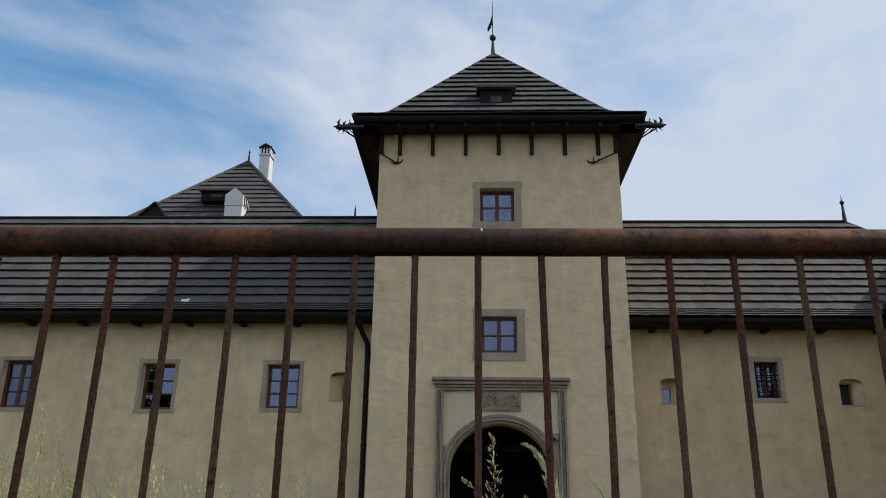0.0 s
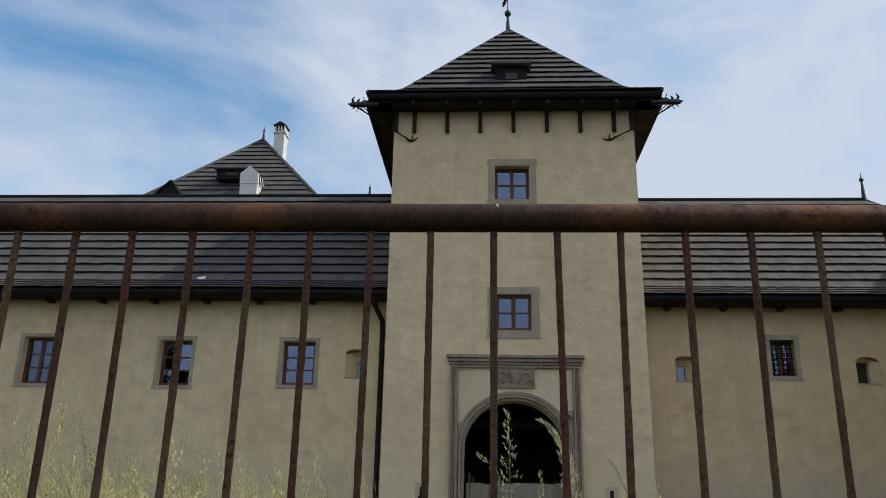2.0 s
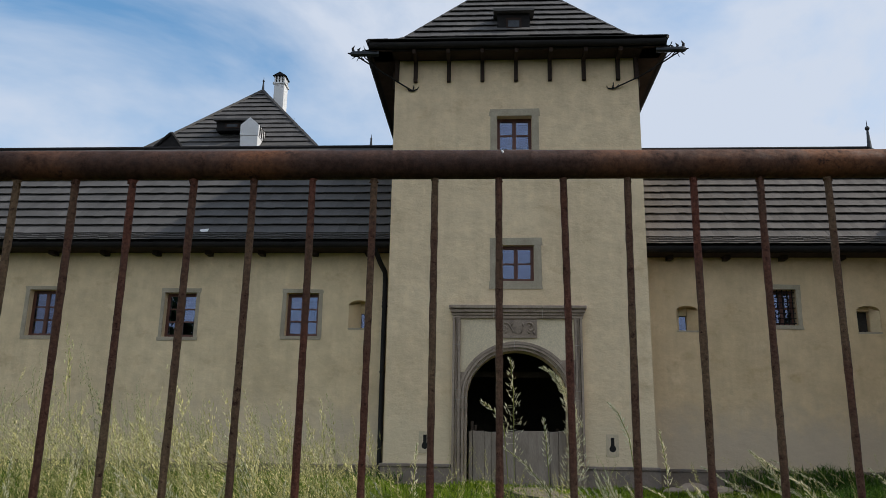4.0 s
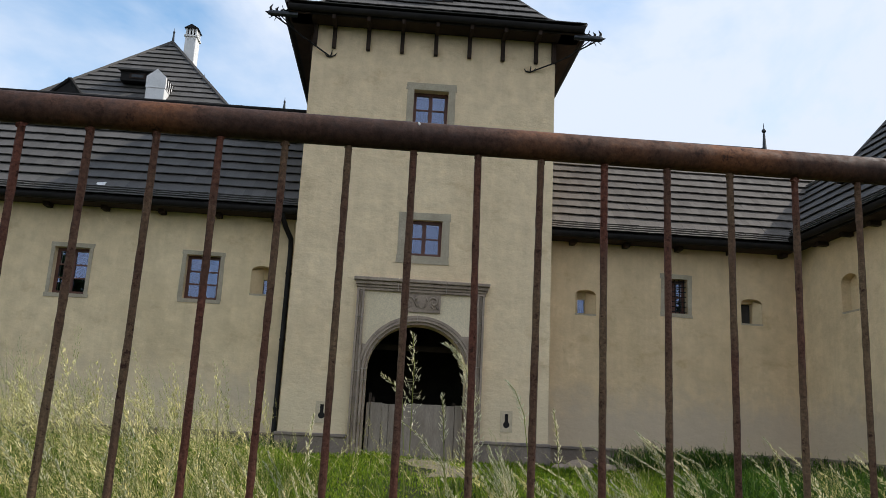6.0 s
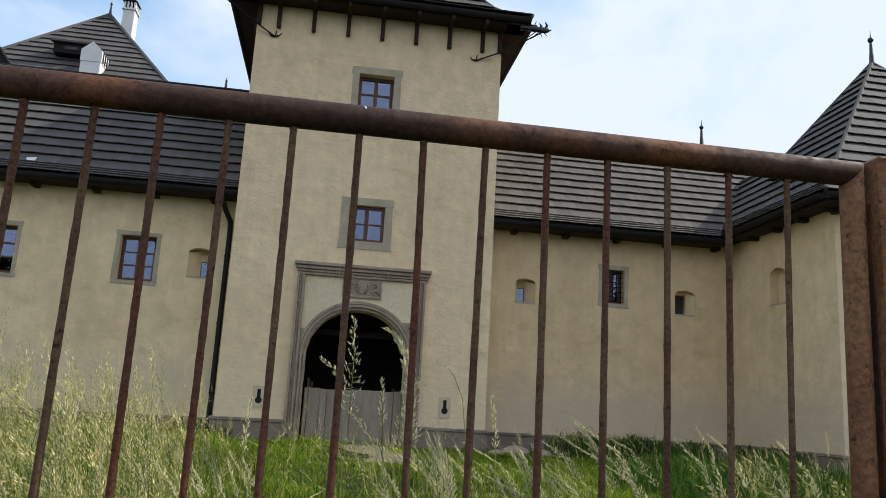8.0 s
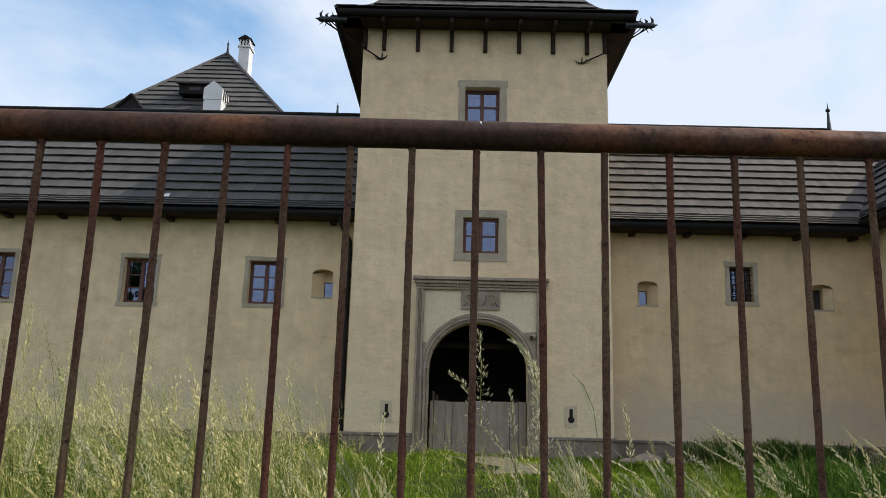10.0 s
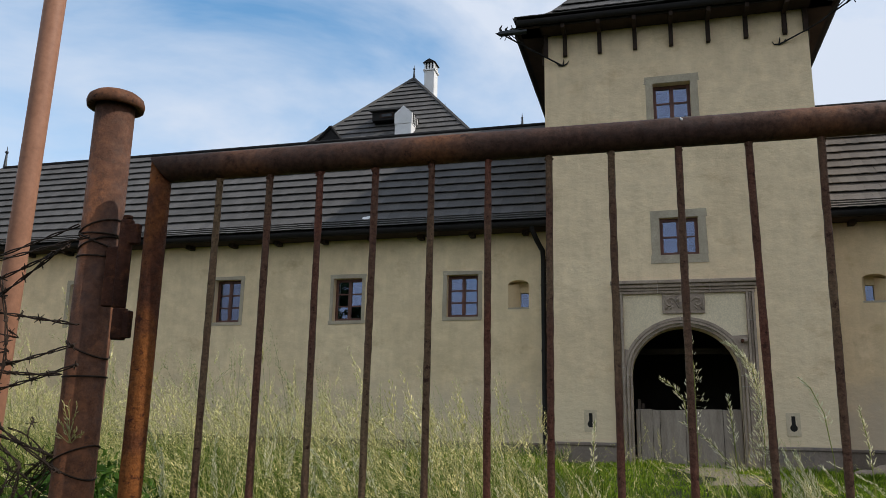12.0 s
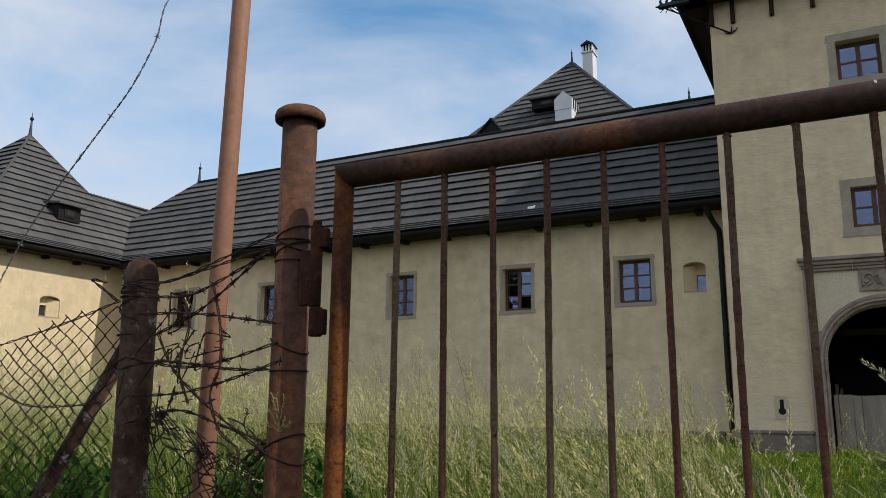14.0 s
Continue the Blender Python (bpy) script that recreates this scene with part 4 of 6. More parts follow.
eave_line(west_roof, (XL + 0.5, 20.35, WEST_EAVE), (TX0 - 0.02, 20.35, WEST_EAVE), (0, -1, 0), first=0.6, drop=-0.09)
bm = boxed(-8.17, -7.93, 20.53, 20.63, 7.25, 7.275)
for v in bm.verts:
    v.co.z += (v.co.y - 20.53) * 1.03 + (v.co.x + 8.05) * 0.12
part("loose_tile", bm, WHITE_PLASTER, west_roof, "small loose pale tile")

# east wing: the shingles next to the gate tower are pieces of their own
east_roof, sh, g = wing_roof("roof_east_wing", "steep dark tarred shingle roof with a sheet-metal finial", TX1, 16.5, TX1, 12.5, EAST_EAVE, EAST_RIDGE)
EAST_PLANE = g
sh.plane(*g, course=0.44, width=0.2, eave=True, skip=lambda a, v: a < 11.0 and v < 2.85)
tagged(mesh_part("shingles", sh.mesh("shingles"), EAST_SHINGLE, east_roof), kind="stuff")
bm = bmesh.new()
tube(bm, [(TX1, RIDGE_Y, EAST_RIDGE + 0.03), (12.5, RIDGE_Y, EAST_RIDGE + 0.03)], 0.07, 8)
part("ridge_cap", bm, FASCIA, east_roof)
bm = bmesh.new()
tube(bm, [(12.5, RIDGE_Y, EAST_RIDGE + 0.02), (16.5, 20.35, EAST_EAVE + 0.02)], 0.05, 8)
part("hip_cap", bm, SHINGLE, east_roof)
spire(east_roof, 12.5, RIDGE_Y, EAST_RIDGE, 1.02, 0.075)
eave_line(east_roof, (TX1 + 0.02, 20.35, EAST_EAVE), (XR - 0.5, 20.35, EAST_EAVE), (0, -1, 0), first=0.75, drop=-0.09)

# gate tower roof with flared eaves
gate_roof = thing("roof_gate_tower", "flared dark shingle pyramid roof of the gate tower", "roof", kind="structure")
GY = YT + 3.42
GATE_PROFILE = [(4.14, 12.42), (3.70, 12.58), (3.2, 13.03), (0.0, 17.12)]
sh, deck = Shingles(), bmesh.new()
bent_pyramid(sh, deck, CX, GY, GATE_PROFILE, 0.40)
part("roof_deck", deck, FASCIA, gate_roof)
tagged(mesh_part("shingles", sh.mesh("shingles"), SHINGLE, gate_roof), kind="stuff")
for sx, sy in ((-1, -1), (1, -1), (1, 1), (-1, 1)):
    bm = bmesh.new()
    tube(bm, [(CX + sx * d, GY + sy * d, z + 0.03) for d, z in GATE_PROFILE], 0.05, 6)
    part("hip_cap", bm, SHINGLE, gate_roof)
gate_finial = spire(gate_roof, CX - 0.02, GY, 17.1, 1.0, 0.12)
for (px, py), (qx, qy), out in (((-1, -1), (1, -1), (0, -1, 0)), ((1, -1), (1, 1), (1, 0, 0)), ((-1, 1), (-1, -1), (-1, 0, 0)), ((1, 1), (-1, 1), (0, 1, 0))):
    eave_line(gate_roof, (CX + px * 4.08, GY + py * 4.08, 12.42), (CX + qx * 4.08, GY + qy * 4.08, 12.42), out, rafters=50, first=60, drop=-0.04)
bm = bmesh.new()
box(bm, CX - 3.95, CX + 3.95, GY - 3.95, GY + 3.95, 12.2, 12.26)
part("soffit", bm, SOFFIT, gate_roof, "dark brown boarded soffit")
# timber brackets under the eaves
for k in range(7):
    x = -2.07 + k * 0.948
    bm = boxed(x - 0.055, x + 0.055, YT - 0.12, YT - 0.002, 11.50, 12.2, 0.01)
    part("bracket_post", bm, SOFFIT, gate_roof, "dark brown timber bracket")
    bm = bmesh.new()
    box(bm, x - 0.05, x + 0.05, YT - 0.7, YT - 0.121, 12.06, 12.2, 0.01)
    part("bracket_arm", bm, SOFFIT, gate_roof)
for x in (TX0 + 0.06, TX1 - 0.06):
    part("bracket_post", boxed(x - 0.055, x + 0.055, YT - 0.12, YT - 0.002, 11.55, 12.2, 0.01), SOFFIT, gate_roof)
for side, xw in ((-1, TX0), (1, TX1)):
    for k in range(7):
        y = YT + 0.45 + k * 0.98
        a, b = (xw - 0.12, xw - 0.002) if side < 0 else (xw + 0.002, xw + 0.12)
        part("bracket_post", boxed(a, b, y - 0.055, y + 0.055, 11.50, 12.2, 0.01), SOFFIT, gate_roof)

# corner towers: a pyramid whose court side runs on as the roof of a side wing


def corner_roof(name, label, s, xe, yf, apex, knee, far, course, width, tip):
    """s is 1 where the court lies towards +x and -1 where it lies towards -x; xe the court eave, yf the front eave."""
    root = thing(name, label, "roof", kind="structure")
    ze = EAVE_Z - 0.02
    ax, ay, az = apex
    kx, ky, kz = knee
    fx = 2 * ax - xe
    deck = bmesh.new()
    fr, fl, ap, kn = [deck.verts.new(c) for c in ((xe, yf, ze), (fx, yf, ze), (ax, ay, az), (kx, ky, kz))]
    e1, r1 = deck.verts.new((xe, far, ze)), deck.verts.new((kx, far, kz))
    kb, rb = deck.verts.new((2 * kx - xe, ky, ze)), deck.verts.new((2 * kx - xe, far, ze))
    for f in ((fl, fr, ap), (fr, e1, r1, kn, ap), (kn, r1, rb, kb), (ap, kn, kb, fl), (e1, rb, r1)):
        deck.faces.new(f)
    part("roof_deck", deck, FASCIA, root)
    sh = Shingles()
    run = abs(ax - xe)
    w = Vector((ax - xe, 0, az - ze))
    ln = w.length
    kd = abs(kx - xe) / run * ln

    def span(v):
        lo = yf + (ay - yf) * v / ln
        hi = 27.0 if v < kd else ky + (ay - ky) * (v - kd) / (ln - kd)
        return (lo, hi) if s > 0 else (-hi, -lo)

    u = Vector((0, s, 0))
    sh.plane((xe, 0, ze + 0.02), u, w, u.cross(w.normalized()), span, ln, course, width, eave=True)
    w2 = Vector((0, ay - yf, az - ze))
    l2 = w2.length
    sh.plane((ax, yf, ze + 0.02), (1, 0, 0), w2, Vector((1, 0, 0)).cross(w2.normalized()), lambda v: (-run * (1 - v / l2), run * (1 - v / l2)), l2, course, width)
    tagged(mesh_part("shingles", sh.mesh("shingles"), SHINGLE, root), kind="stuff")
    for p, q in (((ax, ay, az), (xe, yf, ze)), ((ax, ay, az), (fx, yf, ze)), ((ax, ay, az), (kx, ky, kz)), ((kx, ky, kz), (kx, far, kz))):
        bm = bmesh.new()
        tube(bm, [Vector(p) + Vector((0, 0, 0.05)), Vector(q) + Vector((0, 0, 0.05))], 0.06, 6)
        part("hip_cap", bm, SHINGLE, root)
    spire(root, ax, ay, az, *tip)
    return root


west_tower_roof = corner_roof("roof_west_tower", "dark shingle pyramid roof of the corner tower", 1, XL + 0.6, WEST_Y0 - 0.3,
                              (-30.95, 19.84, 12.91), (-28.3, 21.0, 10.25), 55.0, 0.47, 0.26, (1.12, 0.085))
eave_line(west_tower_roof, (XL + 0.6, WEST_Y0 - 0.3, EAVE_Z), (XL + 0.6, 20.25, EAVE_Z), (1, 0, 0), first=0.6, rafters=1.3, drop=-0.04)
eave_line(west_tower_roof, (XL - 11.0, WEST_Y0 - 0.3, EAVE_Z), (XL + 0.6, WEST_Y0 - 0.3, EAVE_Z), (0, -1, 0), first=0.6, rafters=1.3)
east_tower_roof = corner_roof("roof_east_tower", "dark shingle pyramid roof of the corner tower", -1, XR - 0.6, EAST_Y0 - 0.6,
                              (15.63, 19.73, 12.53), (12.95, 20.45, 9.32), 55.0, 0.44, 0.2, (1.12, 0.085))
eave_line(east_tower_roof, (XR - 0.6, 20.25, EAVE_Z), (XR - 0.6, EAST_Y0 - 0.6, EAVE_Z), (-1, 0, 0), first=0.6, rafters=1.15, drop=-0.04)
eave_line(east_tower_roof, (XR - 0.6, EAST_Y0 - 0.6, EAVE_Z), (XR + 8.5, EAST_Y0 - 0.6, EAVE_Z), (0, -1, 0), first=0.6, rafters=1.15)


def roof_dormer(root, x0, x1, y, z0, z1, depth, label, turn=None):
    """A low dormer: boarded front with a dark louvre and a shed roof."""
    put = turn or (lambda v: v)

    def obox(a0, a1, b0, b1, c0, c1, tilt=0.0):
        bm = boxed(a0, a1, b0, b1, c0, c1)
        for v in bm.verts:
            v.co.z += tilt * (v.co.y - b0)
            v.co = put(v.co.copy())
        return bm

    d = part("dormer", obox(x0, x1, y, y + depth, z0, z1), FASCIA, root, label)
    part("dormer_roof", obox(x0 - 0.12, x1 + 0.12, y - 0.2, y + depth, z1, z1 + 0.08, 0.12), SHINGLE, d)
    w = x1 - x0
    part("louvre_frame", obox(x0 + w * 0.26, x1 - w * 0.26, y - 0.03, y, z0 + (z1 - z0) * 0.25, z1 - (z1 - z0) * 0.2), SOFFIT, d)
    part("louvre", obox(x0 + w * 0.33, x1 - w * 0.33, y - 0.045, y - 0.031, z0 + (z1 - z0) * 0.36, z1 - (z1 - z0) * 0.34), LEAD, d)
    return d


roof_dormer(gate_roof, 0.26, 1.22, 20.55, 13.28, 13.98, 1.4, "small boarded dormer with a louvred opening")
roof_dormer(west_tower_roof, 18.35, 19.3, 0, 8.42, 9.0, 1.6, "small boarded dormer with a louvred opening",
            turn=lambda v: Vector((-26.35 - v.y, v.x, v.z)))
roof_dormer(east_tower_roof, 18.0, 18.8, 0, 8.45, 8.8, 1.0, "small boarded dormer",
            turn=lambda v: Vector((12.05 + v.y, 37.6 - v.x, v.z)))
# ---------------------------------------------------------------- the gate and the fence
GA = math.atan(0.0885)   # the gate stands a little askew
G_DIR = Vector((math.cos(GA), math.sin(GA), 0.0297)).normalized()
G_O = Vector((0.0395, 1.1435, 2.016))


def gp(s, down=0.0, out=0.0):
    """A point of the gate: s along the rail, down below its underside, out towards the camera."""
    return G_O + G_DIR * s + Vector((-0.004, 0.006, -1)) * down + Vector((0.088, -1, 0)) * out


gate = thing("gate", "rusty iron gate of upright rods under a round pipe rail", "gate")
S0, S1 = -0.975, 1.03
BAR_S = [-0.85, -0.748, -0.648, -0.54, -0.434, -0.33, -0.22, -0.111, 0.004, 0.121, 0.238, 0.359, 0.482, 0.608, 0.742, 0.875]
RAIL_R, STILE_R = 0.0265, (0.0205, 0.0240)
bm = bmesh.new()
tube(bm, [gp(S0 + (S1 - S0) * k / 10, -RAIL_R) for k in range(11)], RAIL_R, 20)
bm.verts.ensure_lookup_table()
for ring, end, r in ((bm.verts[:20], S0, -STILE_R[0]), (bm.verts[-20:], S1, STILE_R[1])):
    for v in ring:
        v.co += G_DIR * (r * (v.co.z - gp(end, -RAIL_R).z) / RAIL_R)
part("rail", bm, RUST, gate, "round brown rusty pipe rail", smooth=True)
for end, r, side, material, label in ((S0, STILE_R[0], -1, STILE_RUST, "orange flaking rusty gate stile"), (S1, STILE_R[1], 1, TUBE_PAINT, "")):
    bm = bmesh.new()
    tube(bm, [gp(end, -RAIL_R)] + [gp(end, 0.06 + 1.8 * k / 8) for k in range(9)], r, 16)
    bm.verts.ensure_lookup_table()
    for v in bm.verts[:16]:
        v.co.z = gp(end, -RAIL_R).z + side * RAIL_R * (v.co - gp(end, -RAIL_R)).dot(G_DIR) / r
    part("stile", bm, material, gate, label, smooth=True)
bm = bmesh.new()
tube(bm, [gp(S0, 1.85), gp(S1, 1.85)], 0.0235, 16)
part("bottom_rail", bm, RUST, gate, smooth=True)
bm = bmesh.new()
tube(bm, [gp(0.008, -0.0475, 0.0165), gp(0.009, -0.0435, 0.0205), gp(0.009, -0.0405, 0.0228)], [0.0012, 0.0021, 0.001], 6)
part("paint_drip", bm, WHITE_PLASTER, gate, "small white paint drip")
rng = random.Random(3)
LEAN = {9: 0.012, 2: 0.006}
for k, s in enumerate(BAR_S):
    pts = []
    bow, ph = rng.uniform(-0.004, 0.004), rng.uniform(0, 6)
    for i in range(97):
        t = i / 96
        j = 0.00018
        pts.append(gp(s + bow * math.sin(math.pi * t) + LEAN.get(k, 0) * t * (2 - t) + rng.uniform(-j, j), 1.86 * t, rng.uniform(-j, j)))
    bm = bmesh.new()
    tube(bm, pts, [0.0066 * rng.uniform(0.91, 1.07) for i in range(97)], 8, caps=False)
    bar = part("bar", bm, BAR_RUST, gate, smooth=True)
    bm = bmesh.new()
    bmesh.ops.create_icosphere(bm, subdivisions=1, radius=0.0075)
    for v in bm.verts:
        v.co = gp(s + rng.uniform(-0.004, 0.004), 0.004) + v.co * rng.uniform(0.8, 1.1)
    part("weld", bm, BAR_RUST, bar)

# hinge post with its mushroom cap
post = thing("gate_post", "red-oxide painted steel pipe gate post with a flat rusty cap", "post")
PX, PY = -1.0739, 1.081
bm = bmesh.new()
tube(bm, [(PX, PY, -0.2), (PX, PY, 1.0), (PX, PY, 2.180)], 0.0387, 28)
part("pipe", bm, POST_PAINT, post, smooth=True)
bm = bmesh.new()
lathe(bm, (PX, PY, 2.168), [(0.0385, 0.008), (0.0405, -0.001), (0.050, -0.006), (0.0555, -0.004), (0.0570, 0.006), (0.054, 0.017), (0.044, 0.025), (0.026, 0.030), (0.002, 0.031)], 32)
part("cap", bm, RUST, post, "rusty mushroom-shaped cap", smooth=True)
# the hinge: an upper barrel welded to the post, a lower one on the gate's side, and the plates that hold them
HX, HY = PX + 0.0765, PY - 0.022
for nm, z0, z1, r, label in (("hinge_barrel", 1.742, 1.915, 0.0130, "dark rusty hinge barrel"), ("hinge_barrel", 1.681, 1.7405, 0.0140, ""), ("hinge_pin", 1.915, 1.924, 0.0095, "")):
    bm = bmesh.new()
    hx = HX + (0.005 if z1 < 1.75 else 0.0)
    tube(bm, [(hx, HY, z0), (hx, HY, z0 + 0.003), (hx, HY, z1 - 0.003), (hx, HY, z1)], [r * 0.9, r, r, r * 0.9], 14)
    part(nm, bm, HINGE_RUST, post, label, smooth=True)
for x0, x1, z0, z1 in ((PX + 0.039, HX - 0.006, 1.745, 1.862), (HX + 0.006, HX + 0.030, 1.866, 1.906), (HX + 0.006, HX + 0.030, 1.684, 1.736)):
    part("hinge_plate", boxed(x0, x1, HY - 0.007, HY + 0.007, z0, z1, 0.002), HINGE_RUST, post, "dark rusty hinge plate")

# right gate post of square tube
rpost = thing("gate_post", "brown painted square steel tube gate post", "post")
e = gp(S1 + 0.085)
part("tube", boxed(e.x - 0.052, e.x + 0.052, e.y - 0.05, e.y + 0.05, -0.2, 2.105, 0.006), TUBE_PAINT, rpost)
part("rust_seam", boxed(e.x - 0.056, e.x - 0.0522, e.y - 0.02, e.y + 0.02, 0.2, 2.0), RUST, rpost)

# the pale pole behind, and the old pipe post
pole = thing("pole", "tall salmon-painted steel pole standing behind the fence", "pole")
bm = bmesh.new()
tube(bm, [(-1.822, 1.6, -0.1), (-1.778, 1.6, 2.4), (-1.735, 1.6, 4.9)], 0.0312, 20)
part("shaft", bm, POLE_PAINT, pole, smooth=True)
post2 = thing("fence_post", "round-topped old pipe fence post with flaking paint", "post")
bm = bmesh.new()
lathe(bm, (-1.515, 1.06, -0.2), [(0.0395, 0), (0.0395, 2.045), (0.037, 2.063), (0.030, 2.08), (0.017, 2.09), (0.002, 2.094)], 20)
for v in bm.verts:
    v.co.x += (1.87 - v.co.z) * 0.035
    v.co.z -= 0.006
part("pipe", bm, OLD_PIPE, post2, smooth=True)
bm = bmesh.new()
tube(bm, [(-1.54, 1.10, 1.75), (-1.88, 1.12, 1.31), (-2.3, 1.16, 0.76), (-2.75, 1.2, 0.2)], 0.02, 10)
part("brace", bm, OLD_PIPE, post2, "dark flaking diagonal pipe brace", smooth=True)
# ---------------------------------------------------------------- what stands behind the wings

keep = thing("keep", "old keep with steep dark shingle roof and white chimneys", "building")
KX, KY, KZ = -11.95, 36.0, 19.50
KEEP_PROFILE = [(7.6, 10.6), (4.9, 13.7), (0.0, KZ)]
sh, deck = Shingles(), bmesh.new()
bent_pyramid(sh, deck, KX, KY + 1.0, KEEP_PROFILE, 0.47, faces=(0, 1), width=0.3)
part("roof_deck", deck, FASCIA, keep)
tagged(mesh_part("shingles", sh.mesh("shingles"), SHINGLE, keep), kind="stuff")
for sx in (-1, 1):
    bm = bmesh.new()
    tube(bm, [(KX + sx * d, KY + 1.0 - d, z + 0.05) for d, z in KEEP_PROFILE], 0.10, 6)
    part("hip_cap", bm, SHINGLE, keep)
part("wall", boxed(KX - 7.0, KX + 7.0, KY - 6.0, KY + 8.0, 0, 10.6), PLASTER, keep)
spire(keep, KX, KY + 1.0, KZ, 0.85, 0.06)


def chimney(x0, x1, y0, y1, z0, z1, cap, label):
    """A whitewashed chimney with a vent storey under a little roof."""
    c = part("chimney", boxed(x0, x1, y0, y1, z0, z1, 0.02), WHITE_PLASTER, keep, label)
    part("cornice", boxed(x0 - 0.06, x1 + 0.06, y0 - 0.06, y1 + 0.06, z1, z1 + 0.08), WHITE_PLASTER, c)
    n = 3
    w = (x1 - x0) / (2 * n + 1)
    for k in range(n + 1):
        a = x0 + 2 * k * w
        part("pier", boxed(a, a + w, y0, y0 + 0.1, z1 + 0.081, z1 + cap), WHITE_PLASTER, c)
    part("flue", boxed(x0 + 0.05, x1 - 0.02, y0 + 0.12, y1 - 0.02, z1 + 0.081, z1 + cap - 0.01), FASCIA, c)
    for k in range(n + 1):
        a = y0 + 0.1 + k * (y1 - y0 - 0.2) / n
        part("pier", boxed(x1 - 0.1, x1, a, a + 0.1, z1 + 0.081, z1 + cap), WHITE_PLASTER, c)
    bm = bmesh.new()
    cx = (x0 + x1) / 2
    vs = [[bm.verts.new((x, y, z)) for x, z in ((x0 - 0.08, z1 + cap), (x1 + 0.08, z1 + cap), (cx, z1 + cap + 0.22))] for y in (y0 - 0.08, y1 + 0.08)]
    bm.faces.new(vs[0])
    bm.faces.new(list(reversed(vs[1])))
    for k in range(3):
        bm.faces.new((vs[0][k], vs[0][(k + 1) % 3], vs[1][(k + 1) % 3], vs[1][k]))
    part("chimney_roof", bm, FASCIA, c)
    return c


chimney(-11.25, -10.70, 36.6, 37.3, 15.8, 19.75, 0.45, "tall white chimney with a dark cap")
# low chimney with a gabled top on the near slope
low = part("chimney", boxed(-11.430, -10.610, 32.6, 34.2, 14.0, 15.2, 0.02), WHITE_PLASTER, keep, "low white gabled chimney with arched vents")
bm = bmesh.new()
g0 = [bm.verts.new(c) for c in ((-11.450, 32.58, 15.2), (-10.590, 32.58, 15.2), (-10.590, 32.58, 15.72), (-11.020, 32.58, 16.1), (-11.450, 32.58, 15.72))]
g1 = [bm.verts.new(c) for c in ((-11.450, 34.2, 15.2), (-10.590, 34.2, 15.2), (-10.590, 34.2, 15.72), (-11.020, 34.2, 16.1), (-11.450, 34.2, 15.72))]
bm.faces.new(g0)
bm.faces.new(list(reversed(g1)))
for k in range(5):
    bm.faces.new((g0[k], g0[(k + 1) % 5], g1[(k + 1) % 5], g1[k]))
part("gable", bm, WHITE_PLASTER, low)
for k in range(5):
    part("vent", boxed(-10.595, -10.570, 32.72 + k * 0.28, 32.86 + k * 0.28, 15.24, 15.74), FASCIA, low)
roof_dormer(keep, -12.85, -11.35, 33.3, 15.75, 16.2, 1.6, "low boarded dormer with a pale shutter")
# gabled dormer on the left shoulder
bm = bmesh.new()
gx, gy, gz = -14.6, 32.4, 15.25
f0 = [bm.verts.new(c) for c in ((gx - 1.35, gy, gz - 1.3), (gx + 1.0, gy, gz - 1.3), (gx, gy, gz))]
f1 = [bm.verts.new(c) for c in ((gx - 1.35, gy + 3.5, gz - 1.3), (gx + 1.0, gy + 3.5, gz - 1.3), (gx, gy + 3.5, gz))]
bm.faces.new(f0)
bm.faces.new(list(reversed(f1)))
for k in range(3):
    bm.faces.new((f0[k], f0[(k + 1) % 3], f1[(k + 1) % 3], f1[k]))
gd = part("gable_dormer", bm, FASCIA, keep, "dark gabled dormer")
for side in (-1, 1):
    bm = bmesh.new()
    ex = gx - 1.42 if side < 0 else gx + 1.06
    tube(bm, [(gx, gy - 0.02, gz + 0.01), (ex, gy - 0.02, gz - 1.37)], 0.08, 6)
    part("verge_board", bm, FASCIA, gd)

back_wing = thing("back_wing", "far castle wing with a low dark roof ridge and finial", "building")
bm = bmesh.new()
r0 = [bm.verts.new(c) for c in ((-9.4, 27.2, 11.0), (-3.2, 27.2, 11.0), (-3.2, 34.0, 11.0), (-9.4, 34.0, 11.0))]
r1 = [bm.verts.new((-9.4, 30.5, 13.60)), bm.verts.new((-4.8, 30.5, 13.60))]
for f in ((r0[0], r0[1], r1[1], r1[0]), (r0[2], r0[3], r1[0], r1[1]), (r0[1], r0[2], r1[1]), (r0[3], r0[0], r1[0]), (r0[3], r0[2], r0[1], r0[0])):
    bm.faces.new(f)
part("roof", bm, SHINGLE, back_wing)
part("wall", boxed(-9.2, -3.4, 28.6, 33.6, 0, 11.0), PLASTER, back_wing)
spire(back_wing, -5.0, 30.5, 13.60, 0.72, 0.05)
spire(keep, -11.27, 41.0, 18.75, 1.0, 0.06)

# ---------------------------------------------------------------- tower fittings

# weather vane on the gate tower
bm = bmesh.new()
tube(bm, [(CX - 0.02, GY, 17.9), (CX - 0.02, GY, 19.36)], [0.02, 0.008], 6)
part("vane_rod", bm, LEAD, gate_finial)
bm = bmesh.new()
tube(bm, [(CX - 0.19, GY, 18.10), (CX - 0.15, GY - 0.02, 18.22), (CX - 0.07, GY - 0.03, 18.42), (CX - 0.03, GY, 18.78)], [0.02, 0.06, 0.05, 0.012], 6)
part("vane", bm, FASCIA, gate_finial, "dark wrought weather vane")


